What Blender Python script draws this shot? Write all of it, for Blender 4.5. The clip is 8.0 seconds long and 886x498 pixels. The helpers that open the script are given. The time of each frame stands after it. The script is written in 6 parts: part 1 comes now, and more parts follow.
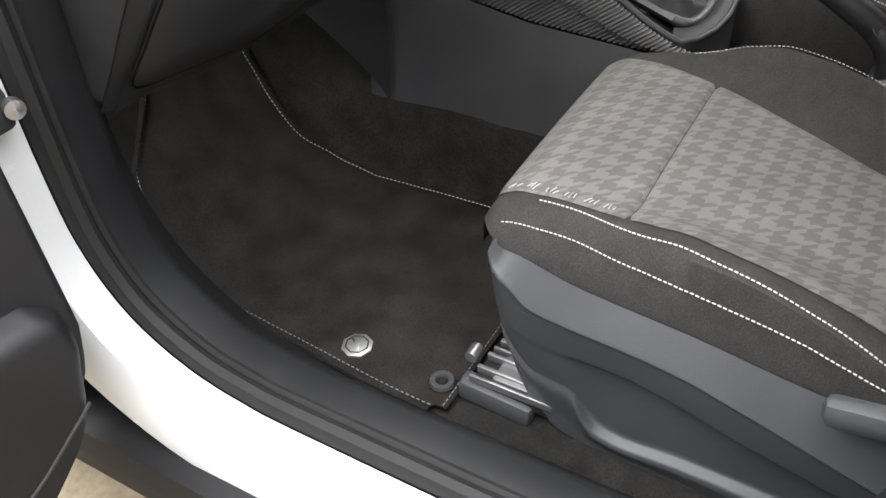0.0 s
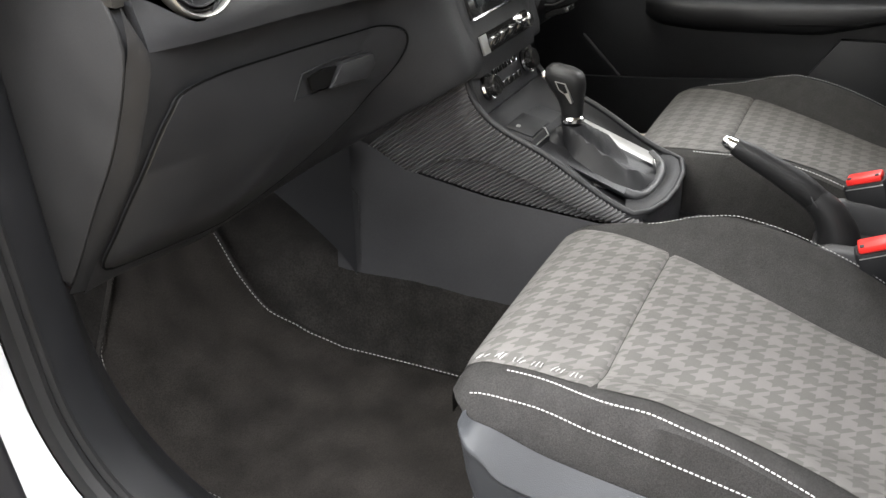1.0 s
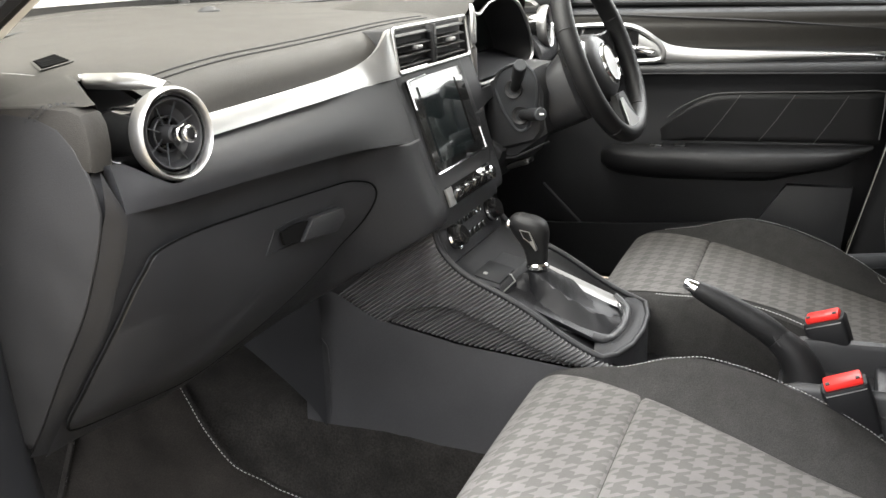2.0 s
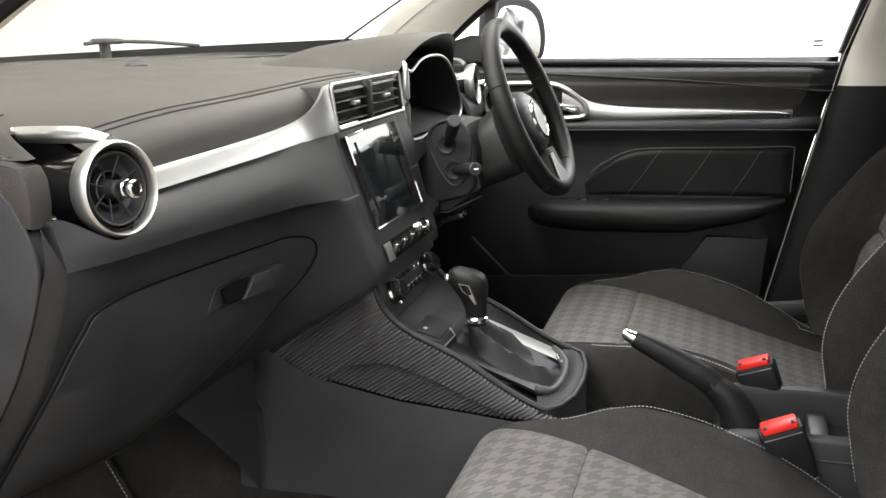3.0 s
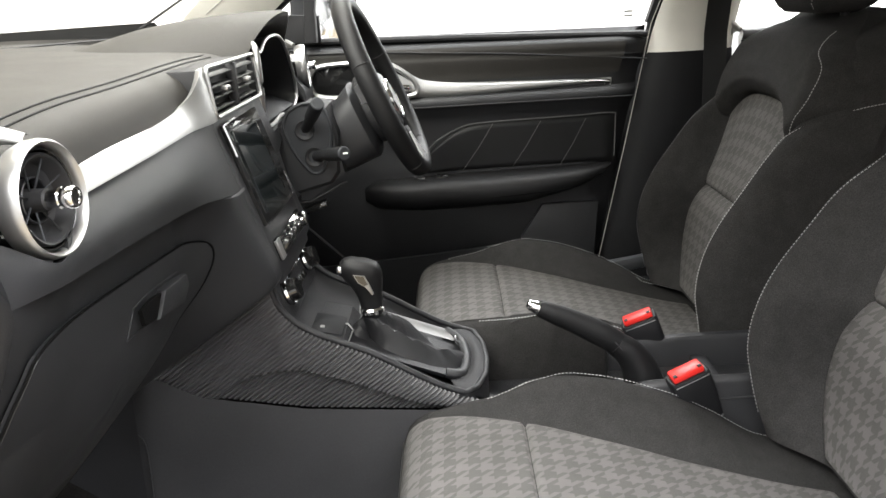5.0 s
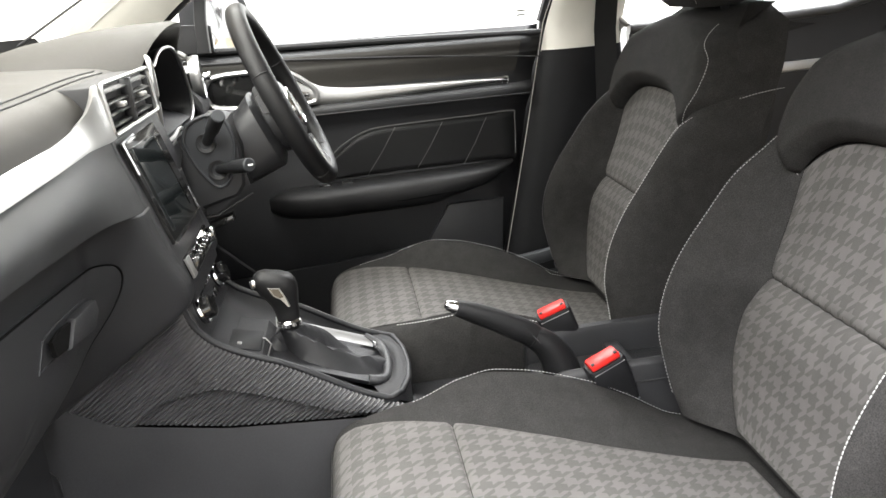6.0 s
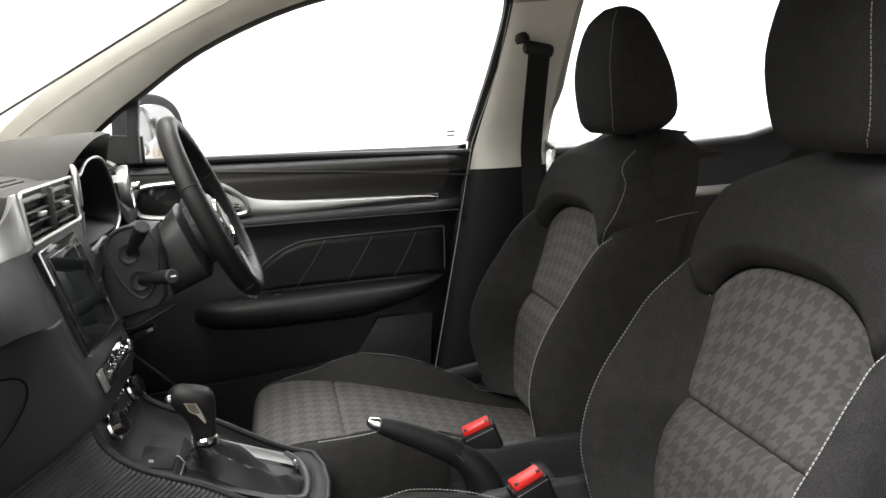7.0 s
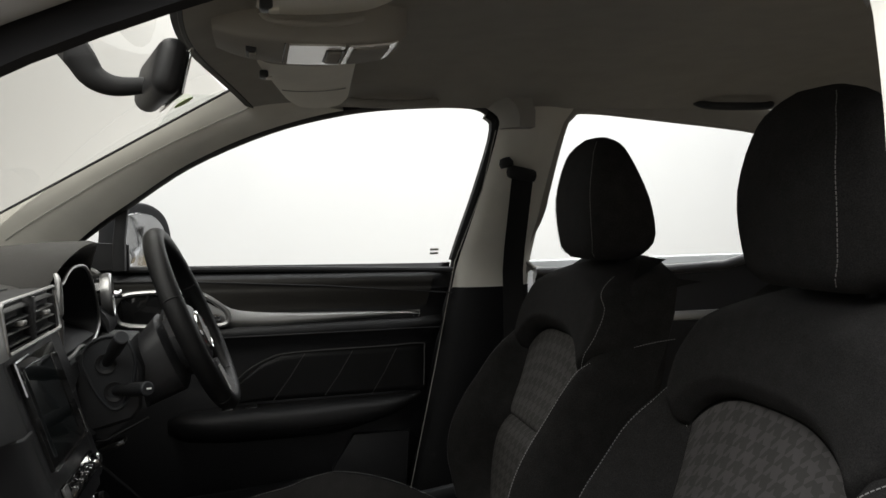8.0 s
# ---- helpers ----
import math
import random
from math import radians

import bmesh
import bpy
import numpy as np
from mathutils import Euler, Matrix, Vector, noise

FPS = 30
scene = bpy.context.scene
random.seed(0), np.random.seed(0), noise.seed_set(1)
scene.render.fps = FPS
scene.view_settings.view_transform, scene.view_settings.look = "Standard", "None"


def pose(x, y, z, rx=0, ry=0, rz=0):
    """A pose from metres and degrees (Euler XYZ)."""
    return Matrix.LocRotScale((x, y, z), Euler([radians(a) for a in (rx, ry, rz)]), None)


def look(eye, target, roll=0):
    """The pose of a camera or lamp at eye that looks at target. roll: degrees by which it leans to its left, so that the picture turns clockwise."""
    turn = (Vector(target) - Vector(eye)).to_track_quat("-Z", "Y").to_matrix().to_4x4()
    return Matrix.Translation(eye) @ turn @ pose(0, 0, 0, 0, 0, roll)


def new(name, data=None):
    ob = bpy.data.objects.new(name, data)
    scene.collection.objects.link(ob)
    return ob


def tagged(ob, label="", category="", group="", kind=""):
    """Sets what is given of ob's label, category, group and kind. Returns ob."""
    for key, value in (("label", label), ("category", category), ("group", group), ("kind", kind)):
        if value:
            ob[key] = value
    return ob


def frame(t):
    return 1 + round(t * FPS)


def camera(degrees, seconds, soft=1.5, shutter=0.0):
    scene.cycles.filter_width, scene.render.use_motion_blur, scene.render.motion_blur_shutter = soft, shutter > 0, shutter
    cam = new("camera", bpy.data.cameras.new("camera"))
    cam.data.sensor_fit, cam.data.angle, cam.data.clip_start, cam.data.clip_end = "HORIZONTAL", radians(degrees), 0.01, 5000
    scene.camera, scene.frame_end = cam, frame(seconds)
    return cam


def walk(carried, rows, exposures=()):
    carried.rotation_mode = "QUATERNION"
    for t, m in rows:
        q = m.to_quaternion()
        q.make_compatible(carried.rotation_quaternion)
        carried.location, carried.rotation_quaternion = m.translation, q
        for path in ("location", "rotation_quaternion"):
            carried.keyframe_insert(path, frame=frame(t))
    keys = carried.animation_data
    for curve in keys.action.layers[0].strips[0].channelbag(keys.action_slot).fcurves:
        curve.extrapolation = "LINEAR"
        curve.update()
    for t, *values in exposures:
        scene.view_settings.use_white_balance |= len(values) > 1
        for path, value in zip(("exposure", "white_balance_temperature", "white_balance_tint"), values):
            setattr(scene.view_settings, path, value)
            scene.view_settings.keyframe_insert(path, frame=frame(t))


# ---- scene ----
cam = camera(56.1, 8.0)
PATH = [
    (0, (-1.266, -0.586, 1.152), (0.035, 0.238, -0.124), -3.9),
    (0.5, (-1.27, -0.593, 1.161), (0.156, 0.255, 0.044), -3.7),
    (1, (-1.273, -0.588, 1.168), (0.27, 0.254, 0.213), -3.3),
    (1.5, (-1.278, -0.584, 1.179), (0.355, 0.254, 0.385), -3.3),
    (2, (-1.283, -0.585, 1.18), (0.427, 0.226, 0.535), -3.4),
    (3.3, (-1.293, -0.501, 1.175), (0.558, 0.062, 0.67), -2.7),
    (3.5, (-1.289, -0.466, 1.168), (0.578, 0.051, 0.67), -2.9),
    (4, (-1.28, -0.395, 1.164), (0.615, -0.014, 0.649), -3.0),
    (4.5, (-1.268, -0.342, 1.172), (0.646, -0.132, 0.63), -3.7),
    (5.8, (-1.272, -0.275, 1.162), (0.622, -0.442, 0.541), -4.4),
    (6, (-1.269, -0.283, 1.174), (0.629, -0.477, 0.574), -5.3),
    (6.5, (-1.27, -0.291, 1.179), (0.647, -0.577, 0.685), -4.4),
    (7, (-1.277, -0.301, 1.182), (0.656, -0.674, 0.828), -3.2),
    (7.5, (-1.282, -0.315, 1.19), (0.66, -0.743, 0.975), -1.8),
    (8, (-1.29, -0.303, 1.201), (0.661, -0.731, 1.108), -1.2),
]
EXPOSURES = [(0.0, -0.42), (0.5, -0.12), (1.0, 0.06), (2.0, 0.13), (3.3, -0.45), (4.0, -0.48), (4.7, -0.36), (6.0, 0.2), (6.5, 0.16), (7.0, -0.72), (7.5, -1.76), (8.0, -2.3)]
walk(cam, [(t, look(eye, target, roll)) for t, eye, target, roll in PATH], EXPOSURES)


# large lights: unseen ceiling panels, added to light the car and walls
def area(name, at, target, sx, sy, power, colour=(0.98, 0.98, 0.99)):
    L = bpy.data.lights.new(name, "AREA")
    L.shape, L.size, L.size_y, L.energy, L.color = "RECTANGLE", sx, sy, power, colour
    ob = new(name, L)
    ob.matrix_world = look(at, target)
    return ob


area("added_ceiling_light", (-1.2, -1.5, 3.55), (-1.2, -1.499, 0), 5.0, 5.6, 1800)
# added to brighten the passenger seat through the open door
area("added_ceiling_light", (-2.6, 2.6, 3.55), (-2.6, 2.601, 0), 2.8, 4.0, 900)
# added to brighten the east wall behind the windows
area("added_ceiling_light", (3.2, -1.8, 3.55), (3.2, -1.799, 0), 1.6, 5.4, 850)
world = bpy.data.worlds.new("world")
world.use_nodes = True
world.node_tree.nodes["Background"].inputs[0].default_value = (1, 1, 1, 1)
world.node_tree.nodes["Background"].inputs[1].default_value = 0.3
scene.world = world


# ---------------------------------------------------------------- materials
def mat(name, colour, rough=0.5, metal=0.0, grain=0.0, grain_scale=900.0, mottle=0.12, mottle_scale=14.0, coat=0.0, spec=0.3, fleck=0.0, fleck_scale=350.0):
    m = bpy.data.materials.new(name)
    m.use_nodes = True
    nt = m.node_tree
    b = nt.nodes["Principled BSDF"]
    b.inputs["Roughness"].default_value = rough
    b.inputs["Metallic"].default_value = metal
    b.inputs["Coat Weight"].default_value = coat
    b.inputs["Specular IOR Level"].default_value = spec
    tc = nt.nodes.new("ShaderNodeTexCoord")
    n1 = nt.nodes.new("ShaderNodeTexNoise")
    n1.inputs["Scale"].default_value = mottle_scale
    n1.inputs["Detail"].default_value = 6
    nt.links.new(tc.outputs["Object"], n1.inputs["Vector"])
    mr = nt.nodes.new("ShaderNodeMapRange")
    mr.inputs["From Min"].default_value = 0.28
    mr.inputs["From Max"].default_value = 0.72
    mr.inputs["To Min"].default_value = 1 - mottle
    mr.inputs["To Max"].default_value = 1 + mottle
    nt.links.new(n1.outputs["Fac"], mr.inputs["Value"])
    mx = nt.nodes.new("ShaderNodeMix")
    mx.data_type, mx.blend_type = "RGBA", "MULTIPLY"
    mx.inputs["Factor"].default_value = 1
    mx.inputs[6].default_value = (*colour, 1)
    nt.links.new(mr.outputs["Result"], mx.inputs[7])
    nt.links.new(mx.outputs[2], b.inputs["Base Color"])
    if fleck:
        n3 = nt.nodes.new("ShaderNodeTexNoise")
        n3.inputs["Scale"].default_value = fleck_scale
        n3.inputs["Detail"].default_value = 4
        nt.links.new(tc.outputs["Object"], n3.inputs["Vector"])
        m3 = nt.nodes.new("ShaderNodeMapRange")
        m3.inputs["From Min"].default_value = 0.3
        m3.inputs["From Max"].default_value = 0.7
        m3.inputs["To Min"].default_value = 1 - fleck
        m3.inputs["To Max"].default_value = 1 + fleck
        nt.links.new(n3.outputs["Fac"], m3.inputs["Value"])
        pm = nt.nodes.new("ShaderNodeMath")
        pm.operation = "MULTIPLY"
        nt.links.new(mr.outputs["Result"], pm.inputs[0])
        nt.links.new(m3.outputs["Result"], pm.inputs[1])
        nt.links.new(pm.outputs[0], mx.inputs[7])
    r2 = nt.nodes.new("ShaderNodeMapRange")
    r2.inputs["To Min"].default_value = max(0.02, rough - 0.08)
    r2.inputs["To Max"].default_value = min(1.0, rough + 0.08)
    nt.links.new(n1.outputs["Fac"], r2.inputs["Value"])
    nt.links.new(r2.outputs["Result"], b.inputs["Roughness"])
    if grain:
        n2 = nt.nodes.new("ShaderNodeTexNoise")
        n2.inputs["Scale"].default_value = grain_scale
        n2.inputs["Detail"].default_value = 3
        nt.links.new(tc.outputs["Object"], n2.inputs["Vector"])
        bp = nt.nodes.new("ShaderNodeBump")
        bp.inputs["Strength"].default_value = grain
        bp.inputs["Distance"].default_value = 0.001
        nt.links.new(n2.outputs["Fac"], bp.inputs["Height"])
        nt.links.new(bp.outputs["Normal"], b.inputs["Normal"])
    return m


def math_node(nt, op, a, b=None):
    n = nt.nodes.new("ShaderNodeMath")
    n.operation = op
    for i, v in enumerate((a, b)):
        if v is None:
            continue
        if isinstance(v, (int, float)):
            n.inputs[i].default_value = v
        else:
            nt.links.new(v, n.inputs[i])
    return n.outputs[0]


def houndstooth(name, light, dark, period):
    """Woven houndstooth on the UV map, which is in metres."""
    m = mat(name, light, 0.85, grain=0.5, grain_scale=1400, spec=0.1)
    nt = m.node_tree
    b = nt.nodes["Principled BSDF"]
    uv = nt.nodes.new("ShaderNodeUVMap")
    sep = nt.nodes.new("ShaderNodeSeparateXYZ")
    nt.links.new(uv.outputs["UV"], sep.inputs[0])
    n = 12
    u = math_node(nt, "MULTIPLY", sep.outputs[0], n / period)
    v = math_node(nt, "MULTIPLY", sep.outputs[1], n / period)
    warp = math_node(nt, "LESS_THAN", math_node(nt, "FLOORED_MODULO", u, n), n / 2)
    weft = math_node(nt, "LESS_THAN", math_node(nt, "FLOORED_MODULO", v, n), n / 2)
    twill = math_node(nt, "LESS_THAN", math_node(nt, "FLOORED_MODULO", math_node(nt, "ADD", u, v), n / 2), n / 4)
    a = math_node(nt, "MULTIPLY", warp, twill)
    c = math_node(nt, "MULTIPLY", weft, math_node(nt, "SUBTRACT", 1.0, twill))
    f = math_node(nt, "ADD", a, c)
    old = b.inputs["Base Color"].links[0].from_node
    mx = nt.nodes.new("ShaderNodeMix")
    mx.data_type = "RGBA"
    nt.links.new(f, mx.inputs["Factor"])
    mx.inputs[6].default_value = (*light, 1)
    mx.inputs[7].default_value = (*dark, 1)
    nt.links.new(mx.outputs[2], old.inputs[6])
    # fine cross weave relief
    w1 = math_node(nt, "SINE", math_node(nt, "MULTIPLY", sep.outputs[0], 6000.0))
    w2 = math_node(nt, "SINE", math_node(nt, "MULTIPLY", sep.outputs[1], 6000.0))
    bp = nt.nodes.new("ShaderNodeBump")
    bp.inputs["Strength"].default_value = 0.25
    bp.inputs["Distance"].default_value = 0.0006
    nt.links.new(math_node(nt, "ADD", math_node(nt, "ADD", w1, w2), math_node(nt, "MULTIPLY", f, -1.5)), bp.inputs["Height"])
    nt.links.new(bp.outputs["Normal"], b.inputs["Normal"])
    return m


def glass(name, tint):
    m = bpy.data.materials.new(name)
    m.use_nodes = True
    nt = m.node_tree
    nt.nodes.clear()
    out = nt.nodes.new("ShaderNodeOutputMaterial")
    tr = nt.nodes.new("ShaderNodeBsdfTransparent")
    tr.inputs["Color"].default_value = (*tint, 1)
    gl = nt.nodes.new("ShaderNodeBsdfGlossy")
    gl.inputs["Roughness"].default_value = 0.02
    fr = nt.nodes.new("ShaderNodeFresnel")
    fr.inputs["IOR"].default_value = 1.25
    mx = nt.nodes.new("ShaderNodeMixShader")
    nt.links.new(fr.outputs[0], mx.inputs[0])
    nt.links.new(tr.outputs[0], mx.inputs[1])
    nt.links.new(gl.outputs[0], mx.inputs[2])
    nt.links.new(mx.outputs[0], out.inputs[0])
    return m


PLASTIC = mat("grained_plastic", (0.0170, 0.0173, 0.0188), 0.45, grain=0.35, grain_scale=1100, mottle=0.12, spec=0.42, fleck=0.10)
SOFT = mat("soft_pad", (0.0250, 0.0234, 0.0208), 0.58, grain=0.45, grain_scale=700, mottle=0.10, spec=0.28, fleck=0.12)
SIDE_PLASTIC = mat("grey_plastic", (0.031, 0.0328, 0.036), 0.45, grain=0.3, grain_scale=900, mottle=0.08)
KICK = mat("sill_and_shaded_plastic", (0.0078, 0.0081, 0.0092), 0.5, grain=0.3, grain_scale=900, mottle=0.15, spec=0.35)
FABRIC = mat("dark_fabric", (0.0265, 0.0256, 0.0250), 0.9, grain=0.7, grain_scale=1500, mottle=0.15, mottle_scale=40, spec=0.08, fleck=0.36, fleck_scale=620)
TOOTH = houndstooth("houndstooth_fabric", (0.102, 0.0985, 0.0945), (0.073, 0.0705, 0.0675), 0.0315)
CARPET = mat("black_carpet", (0.010, 0.0092, 0.0086), 0.98, grain=1.0, grain_scale=450, mottle=0.4, mottle_scale=22, spec=0.1, fleck=0.45, fleck_scale=260)
MAT_PILE = mat("mat_pile", (0.0128, 0.0114, 0.0104), 0.98, grain=0.5, grain_scale=1000, mottle=0.42, mottle_scale=15, spec=0.1, fleck=0.42, fleck_scale=430)
SATIN = mat("satin_silver", (0.46, 0.46, 0.455), 0.38, 0.9, mottle=0.04)
LOWER = mat("console_side_plastic", (0.0245, 0.0247, 0.0265), 0.5, grain=0.35, grain_scale=1000, mottle=0.12, fleck=0.1)
RAIL = mat("brushed_rail", (0.30, 0.30, 0.30), 0.42, 0.85, mottle=0.06)
CHROME = mat("chrome", (0.85, 0.85, 0.86), 0.10, 1.0, mottle=0.03)
VINYL = mat("soft_vinyl", (0.0185, 0.0185, 0.0190), 0.5, grain=0.22, grain_scale=650, mottle=0.12, spec=0.35, fleck=0.1)
PIANO = mat("piano_black", (0.012, 0.012, 0.012), 0.08, coat=1.0, mottle=0.05, spec=0.5)
PAINT = mat("white_paint", (0.49, 0.50, 0.51), 0.25, coat=0.8, mottle=0.02, spec=0.5)
SEAL = mat("seal_rubber", (0.010, 0.010, 0.0105), 0.7, mottle=0.2, spec=0.25)
RUBBER = mat("black_rubber", (0.020, 0.020, 0.021), 0.6, mottle=0.15)
BEIGE = mat("beige_trim", (0.74, 0.72, 0.65), 0.7, grain=0.3, grain_scale=1200, mottle=0.05)
LINING = mat("headliner_cloth", (0.38, 0.37, 0.34), 0.95, grain=0.5, grain_scale=1300, mottle=0.06, spec=0.1)
SCREEN = mat("screen_glass", (0.010, 0.013, 0.014), 0.06, coat=1.0, mottle=0.03, spec=0.5)
LEATHER = mat("black_leather", (0.009, 0.009, 0.0095), 0.48, grain=0.5, grain_scale=500, mottle=0.15, spec=0.24)
RED = mat("red_plastic", (0.56, 0.022, 0.018), 0.4, mottle=0.05)
THREAD = mat("pale_thread", (0.29, 0.29, 0.285), 0.8, mottle=0.1, mottle_scale=300)
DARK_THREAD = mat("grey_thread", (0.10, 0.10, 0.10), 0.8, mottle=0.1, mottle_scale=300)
STEEL = mat("bare_steel", (0.30, 0.30, 0.31), 0.35, 0.9, mottle=0.08)
WEB = mat("belt_webbing", (0.020, 0.020, 0.020), 0.75, grain=0.6, grain_scale=900)
RIBS = mat("ribbed_plastic", (0.058, 0.058, 0.060), 0.36, mottle=0.1, spec=0.5)
WALL = mat("white_wall", (0.85, 0.85, 0.845), 0.9, mottle=0.02, mottle_scale=1.5)
GROUND = mat("tan_floor", (0.150, 0.122, 0.082), 0.75, grain=0.5, grain_scale=250, mottle=0.22, mottle_scale=60)
BLACK = mat("black_and_recess_shade", (0.004, 0.004, 0.004), 0.9, spec=0.05)
WALL_DARK = mat("grey_wall", (0.27, 0.27, 0.27), 0.9, mottle=0.05, mottle_scale=1.5)
GREEN = mat("green_sticker", (0.42, 0.56, 0.20), 0.6, mottle=0.05)
LENS = mat("lamp_lens", (0.75, 0.74, 0.70), 0.25, mottle=0.03, spec=0.5)
GLASS = glass("side_glass", (0.85, 0.87, 0.86))
SCREEN_GLASS = glass("windscreen_glass", (0.70, 0.695, 0.65))
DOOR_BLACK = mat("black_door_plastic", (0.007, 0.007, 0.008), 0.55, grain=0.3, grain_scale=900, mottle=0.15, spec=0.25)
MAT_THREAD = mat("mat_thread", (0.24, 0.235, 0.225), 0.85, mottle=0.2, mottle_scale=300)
FAINT = mat("faint_print", (0.80, 0.80, 0.78), 0.6, mottle=0.05)


# ---------------------------------------------------------------- mesh helpers
def part(name, bm, material, parent=None, label="", smooth=True):
    me = bpy.data.meshes.new(name)
    if smooth:
        for f in bm.faces:
            f.smooth = True
        for e in bm.edges:
            if len(e.link_faces) == 2 and e.calc_face_angle(0) > radians(38):
                e.smooth = False
    bm.to_mesh(me)
    bm.free()
    me.materials.append(material)
    ob = new(name, me)
    if parent:
        ob.parent = parent
        ob.matrix_parent_inverse = parent.matrix_world.inverted()
    if label:
        ob["label"] = label
    return ob


def thing(name, label, category, at=(0, 0, 0), group="", kind=""):
    ob = new(name)
    ob.empty_display_size = 0.05
    ob.location = at
    ob.matrix_world = Matrix.Translation(at)
    return tagged(ob, label, category, group, kind)


def spline(pts, n=8, closed=False):
    """Catmull-Rom through the points."""
    P = [Vector(p) for p in pts]
    k = len(P)
    out = []
    for i in range(k if closed else k - 1):
        if closed:
            a, b, c, d = P[i - 1], P[i], P[(i + 1) % k], P[(i + 2) % k]
        else:
            a, b, c, d = P[max(i - 1, 0)], P[i], P[i + 1], P[min(i + 2, k - 1)]
        for j in range(n):
            t = j / n
            out.append(0.5 * ((2 * b) + (c - a) * t + (2 * a - 5 * b + 4 * c - d) * t * t + (3 * b - a - 3 * c + d) * t ** 3))
    if not closed:
        out.append(P[-1])
    return out


def loft(rings, closed=True, caps=True, loop=False, bm=None):
    bm = bm or bmesh.new()
    V = [[bm.verts.new(p) for p in r] for r in rings]
    m = len(V[0])
    R = len(V)
    for i in range(R if loop else R - 1):
        a, b = V[i], V[(i + 1) % R]
        for j in range(m if closed else m - 1):
            k = (j + 1) % m
            bm.faces.new((a[j], a[k], b[k], b[j]))
    if caps and closed and not loop:
        bm.faces.new(V[0][::-1])
        bm.faces.new(V[-1])
    bmesh.ops.recalc_face_normals(bm, faces=bm.faces)
    return bm


def sheet(f, nu, nv, uv=None, thick=0.0, bm=None):
    """A grid f(u, v), u and v from 0 to 1, with UVs uv(u, v) in metres; thick gives it a back and rim."""
    bm = bm or bmesh.new()
    lay = bm.loops.layers.uv.verify()
    V = [[bm.verts.new(f(i / nu, j / nv)) for j in range(nv + 1)] for i in range(nu + 1)]
    faces = []
    for i in range(nu):
        for j in range(nv):
            fc = bm.faces.new((V[i][j], V[i + 1][j], V[i + 1][j + 1], V[i][j + 1]))
            if uv:
                for lp, (a, b) in zip(fc.loops, ((i, j), (i + 1, j), (i + 1, j + 1), (i, j + 1))):
                    lp[lay].uv = uv(a / nu, b / nv)
            faces.append(fc)
    if thick:
        # a back set off away from the cabin's middle, joined by a rim
        bm.normal_update()
        W = []
        for row in V:
            W.append([])
            for v in row:
                n = v.normal.copy()
                if n.dot(v.co - Vector((0, -.5, .9))) < 0:
                    n.negate()
                W[-1].append(bm.verts.new(v.co + n * abs(thick)))
        for i in range(nu):
            for j in range(nv):
                bm.faces.new((W[i][j], W[i][j + 1], W[i + 1][j + 1], W[i + 1][j]))
        for i in range(nu):
            for j in (0, nv):
                bm.faces.new((V[i][j], V[i + 1][j], W[i + 1][j], W[i][j]))
        for j in range(nv):
            for i in (0, nu):
                bm.faces.new((V[i][j], V[i][j + 1], W[i][j + 1], W[i][j]))
    return bm


def box(c, s, bevel=0.004, rot=(0, 0, 0), bm=None, seg=2):
    """A bevelled box of centre c and size s."""
    bm = bm or bmesh.new()
    g = bmesh.ops.create_cube(bm, size=1)
    vs = g["verts"]
    bmesh.ops.scale(bm, vec=s, verts=vs)
    if bevel:
        es = list({e for v in vs for e in v.link_edges})
        r = bmesh.ops.bevel(bm, geom=es, offset=min(bevel, min(s) * 0.49), segments=seg, affect="EDGES", profile=0.5)
        vs = list({v for f in r["faces"] for v in f.verts} | {v for v in vs if v.is_valid})
    m = pose(*c, *rot)
    bmesh.ops.transform(bm, matrix=m, verts=vs)
    return bm


def prism(poly, a, b, axis="x", bevel=0.003, bm=None):
    """A polygon pushed along an axis from a to b. poly is in (y, z) for x, (x, z) for y, (x, y) for z."""
    bm = bm or bmesh.new()
    def put(p, d):
        return {"x": (d, p[0], p[1]), "y": (p[0], d, p[1]), "z": (p[0], p[1], d)}[axis]
    A = [bm.verts.new(put(p, a)) for p in poly]
    B = [bm.verts.new(put(p, b)) for p in poly]
    n = len(poly)
    fs = [bm.faces.new(A), bm.faces.new(B[::-1])]
    for i in range(n):
        fs.append(bm.faces.new((A[i], B[i], B[(i + 1) % n], A[(i + 1) % n])))
    bmesh.ops.recalc_face_normals(bm, faces=fs)
    if bevel:
        rim = [e for f in fs[:2] for e in f.edges]
        bmesh.ops.bevel(bm, geom=rim, offset=bevel, segments=2, affect="EDGES", profile=0.5)
    return bm


def tube(pts, r, n=10, closed=False, flat=1.0, up=(0, 0, 1), bm=None):
    """A tube along points; r a number or one radius a point; flat squashes it along up."""
    P = [Vector(p) for p in pts]
    k = len(P)
    rings = []
    for i, p in enumerate(P):
        if closed:
            d = P[(i + 1) % k] - P[i - 1]
        else:
            d = P[min(i + 1, k - 1)] - P[max(i - 1, 0)]
        d.normalize()
        u = Vector(up)
        s = d.cross(u)
        if s.length < 1e-4:
            s = d.cross(Vector((1, 0.3, 0)))
        s.normalize()
        w = s.cross(d).normalized()
        rr = r[i] if isinstance(r, (list, tuple)) else r
        rings.append([p + rr * (math.cos(q) * s + flat * math.sin(q) * w) for q in [2 * math.pi * j / n for j in range(n)]])
    return loft(rings, loop=closed, bm=bm)


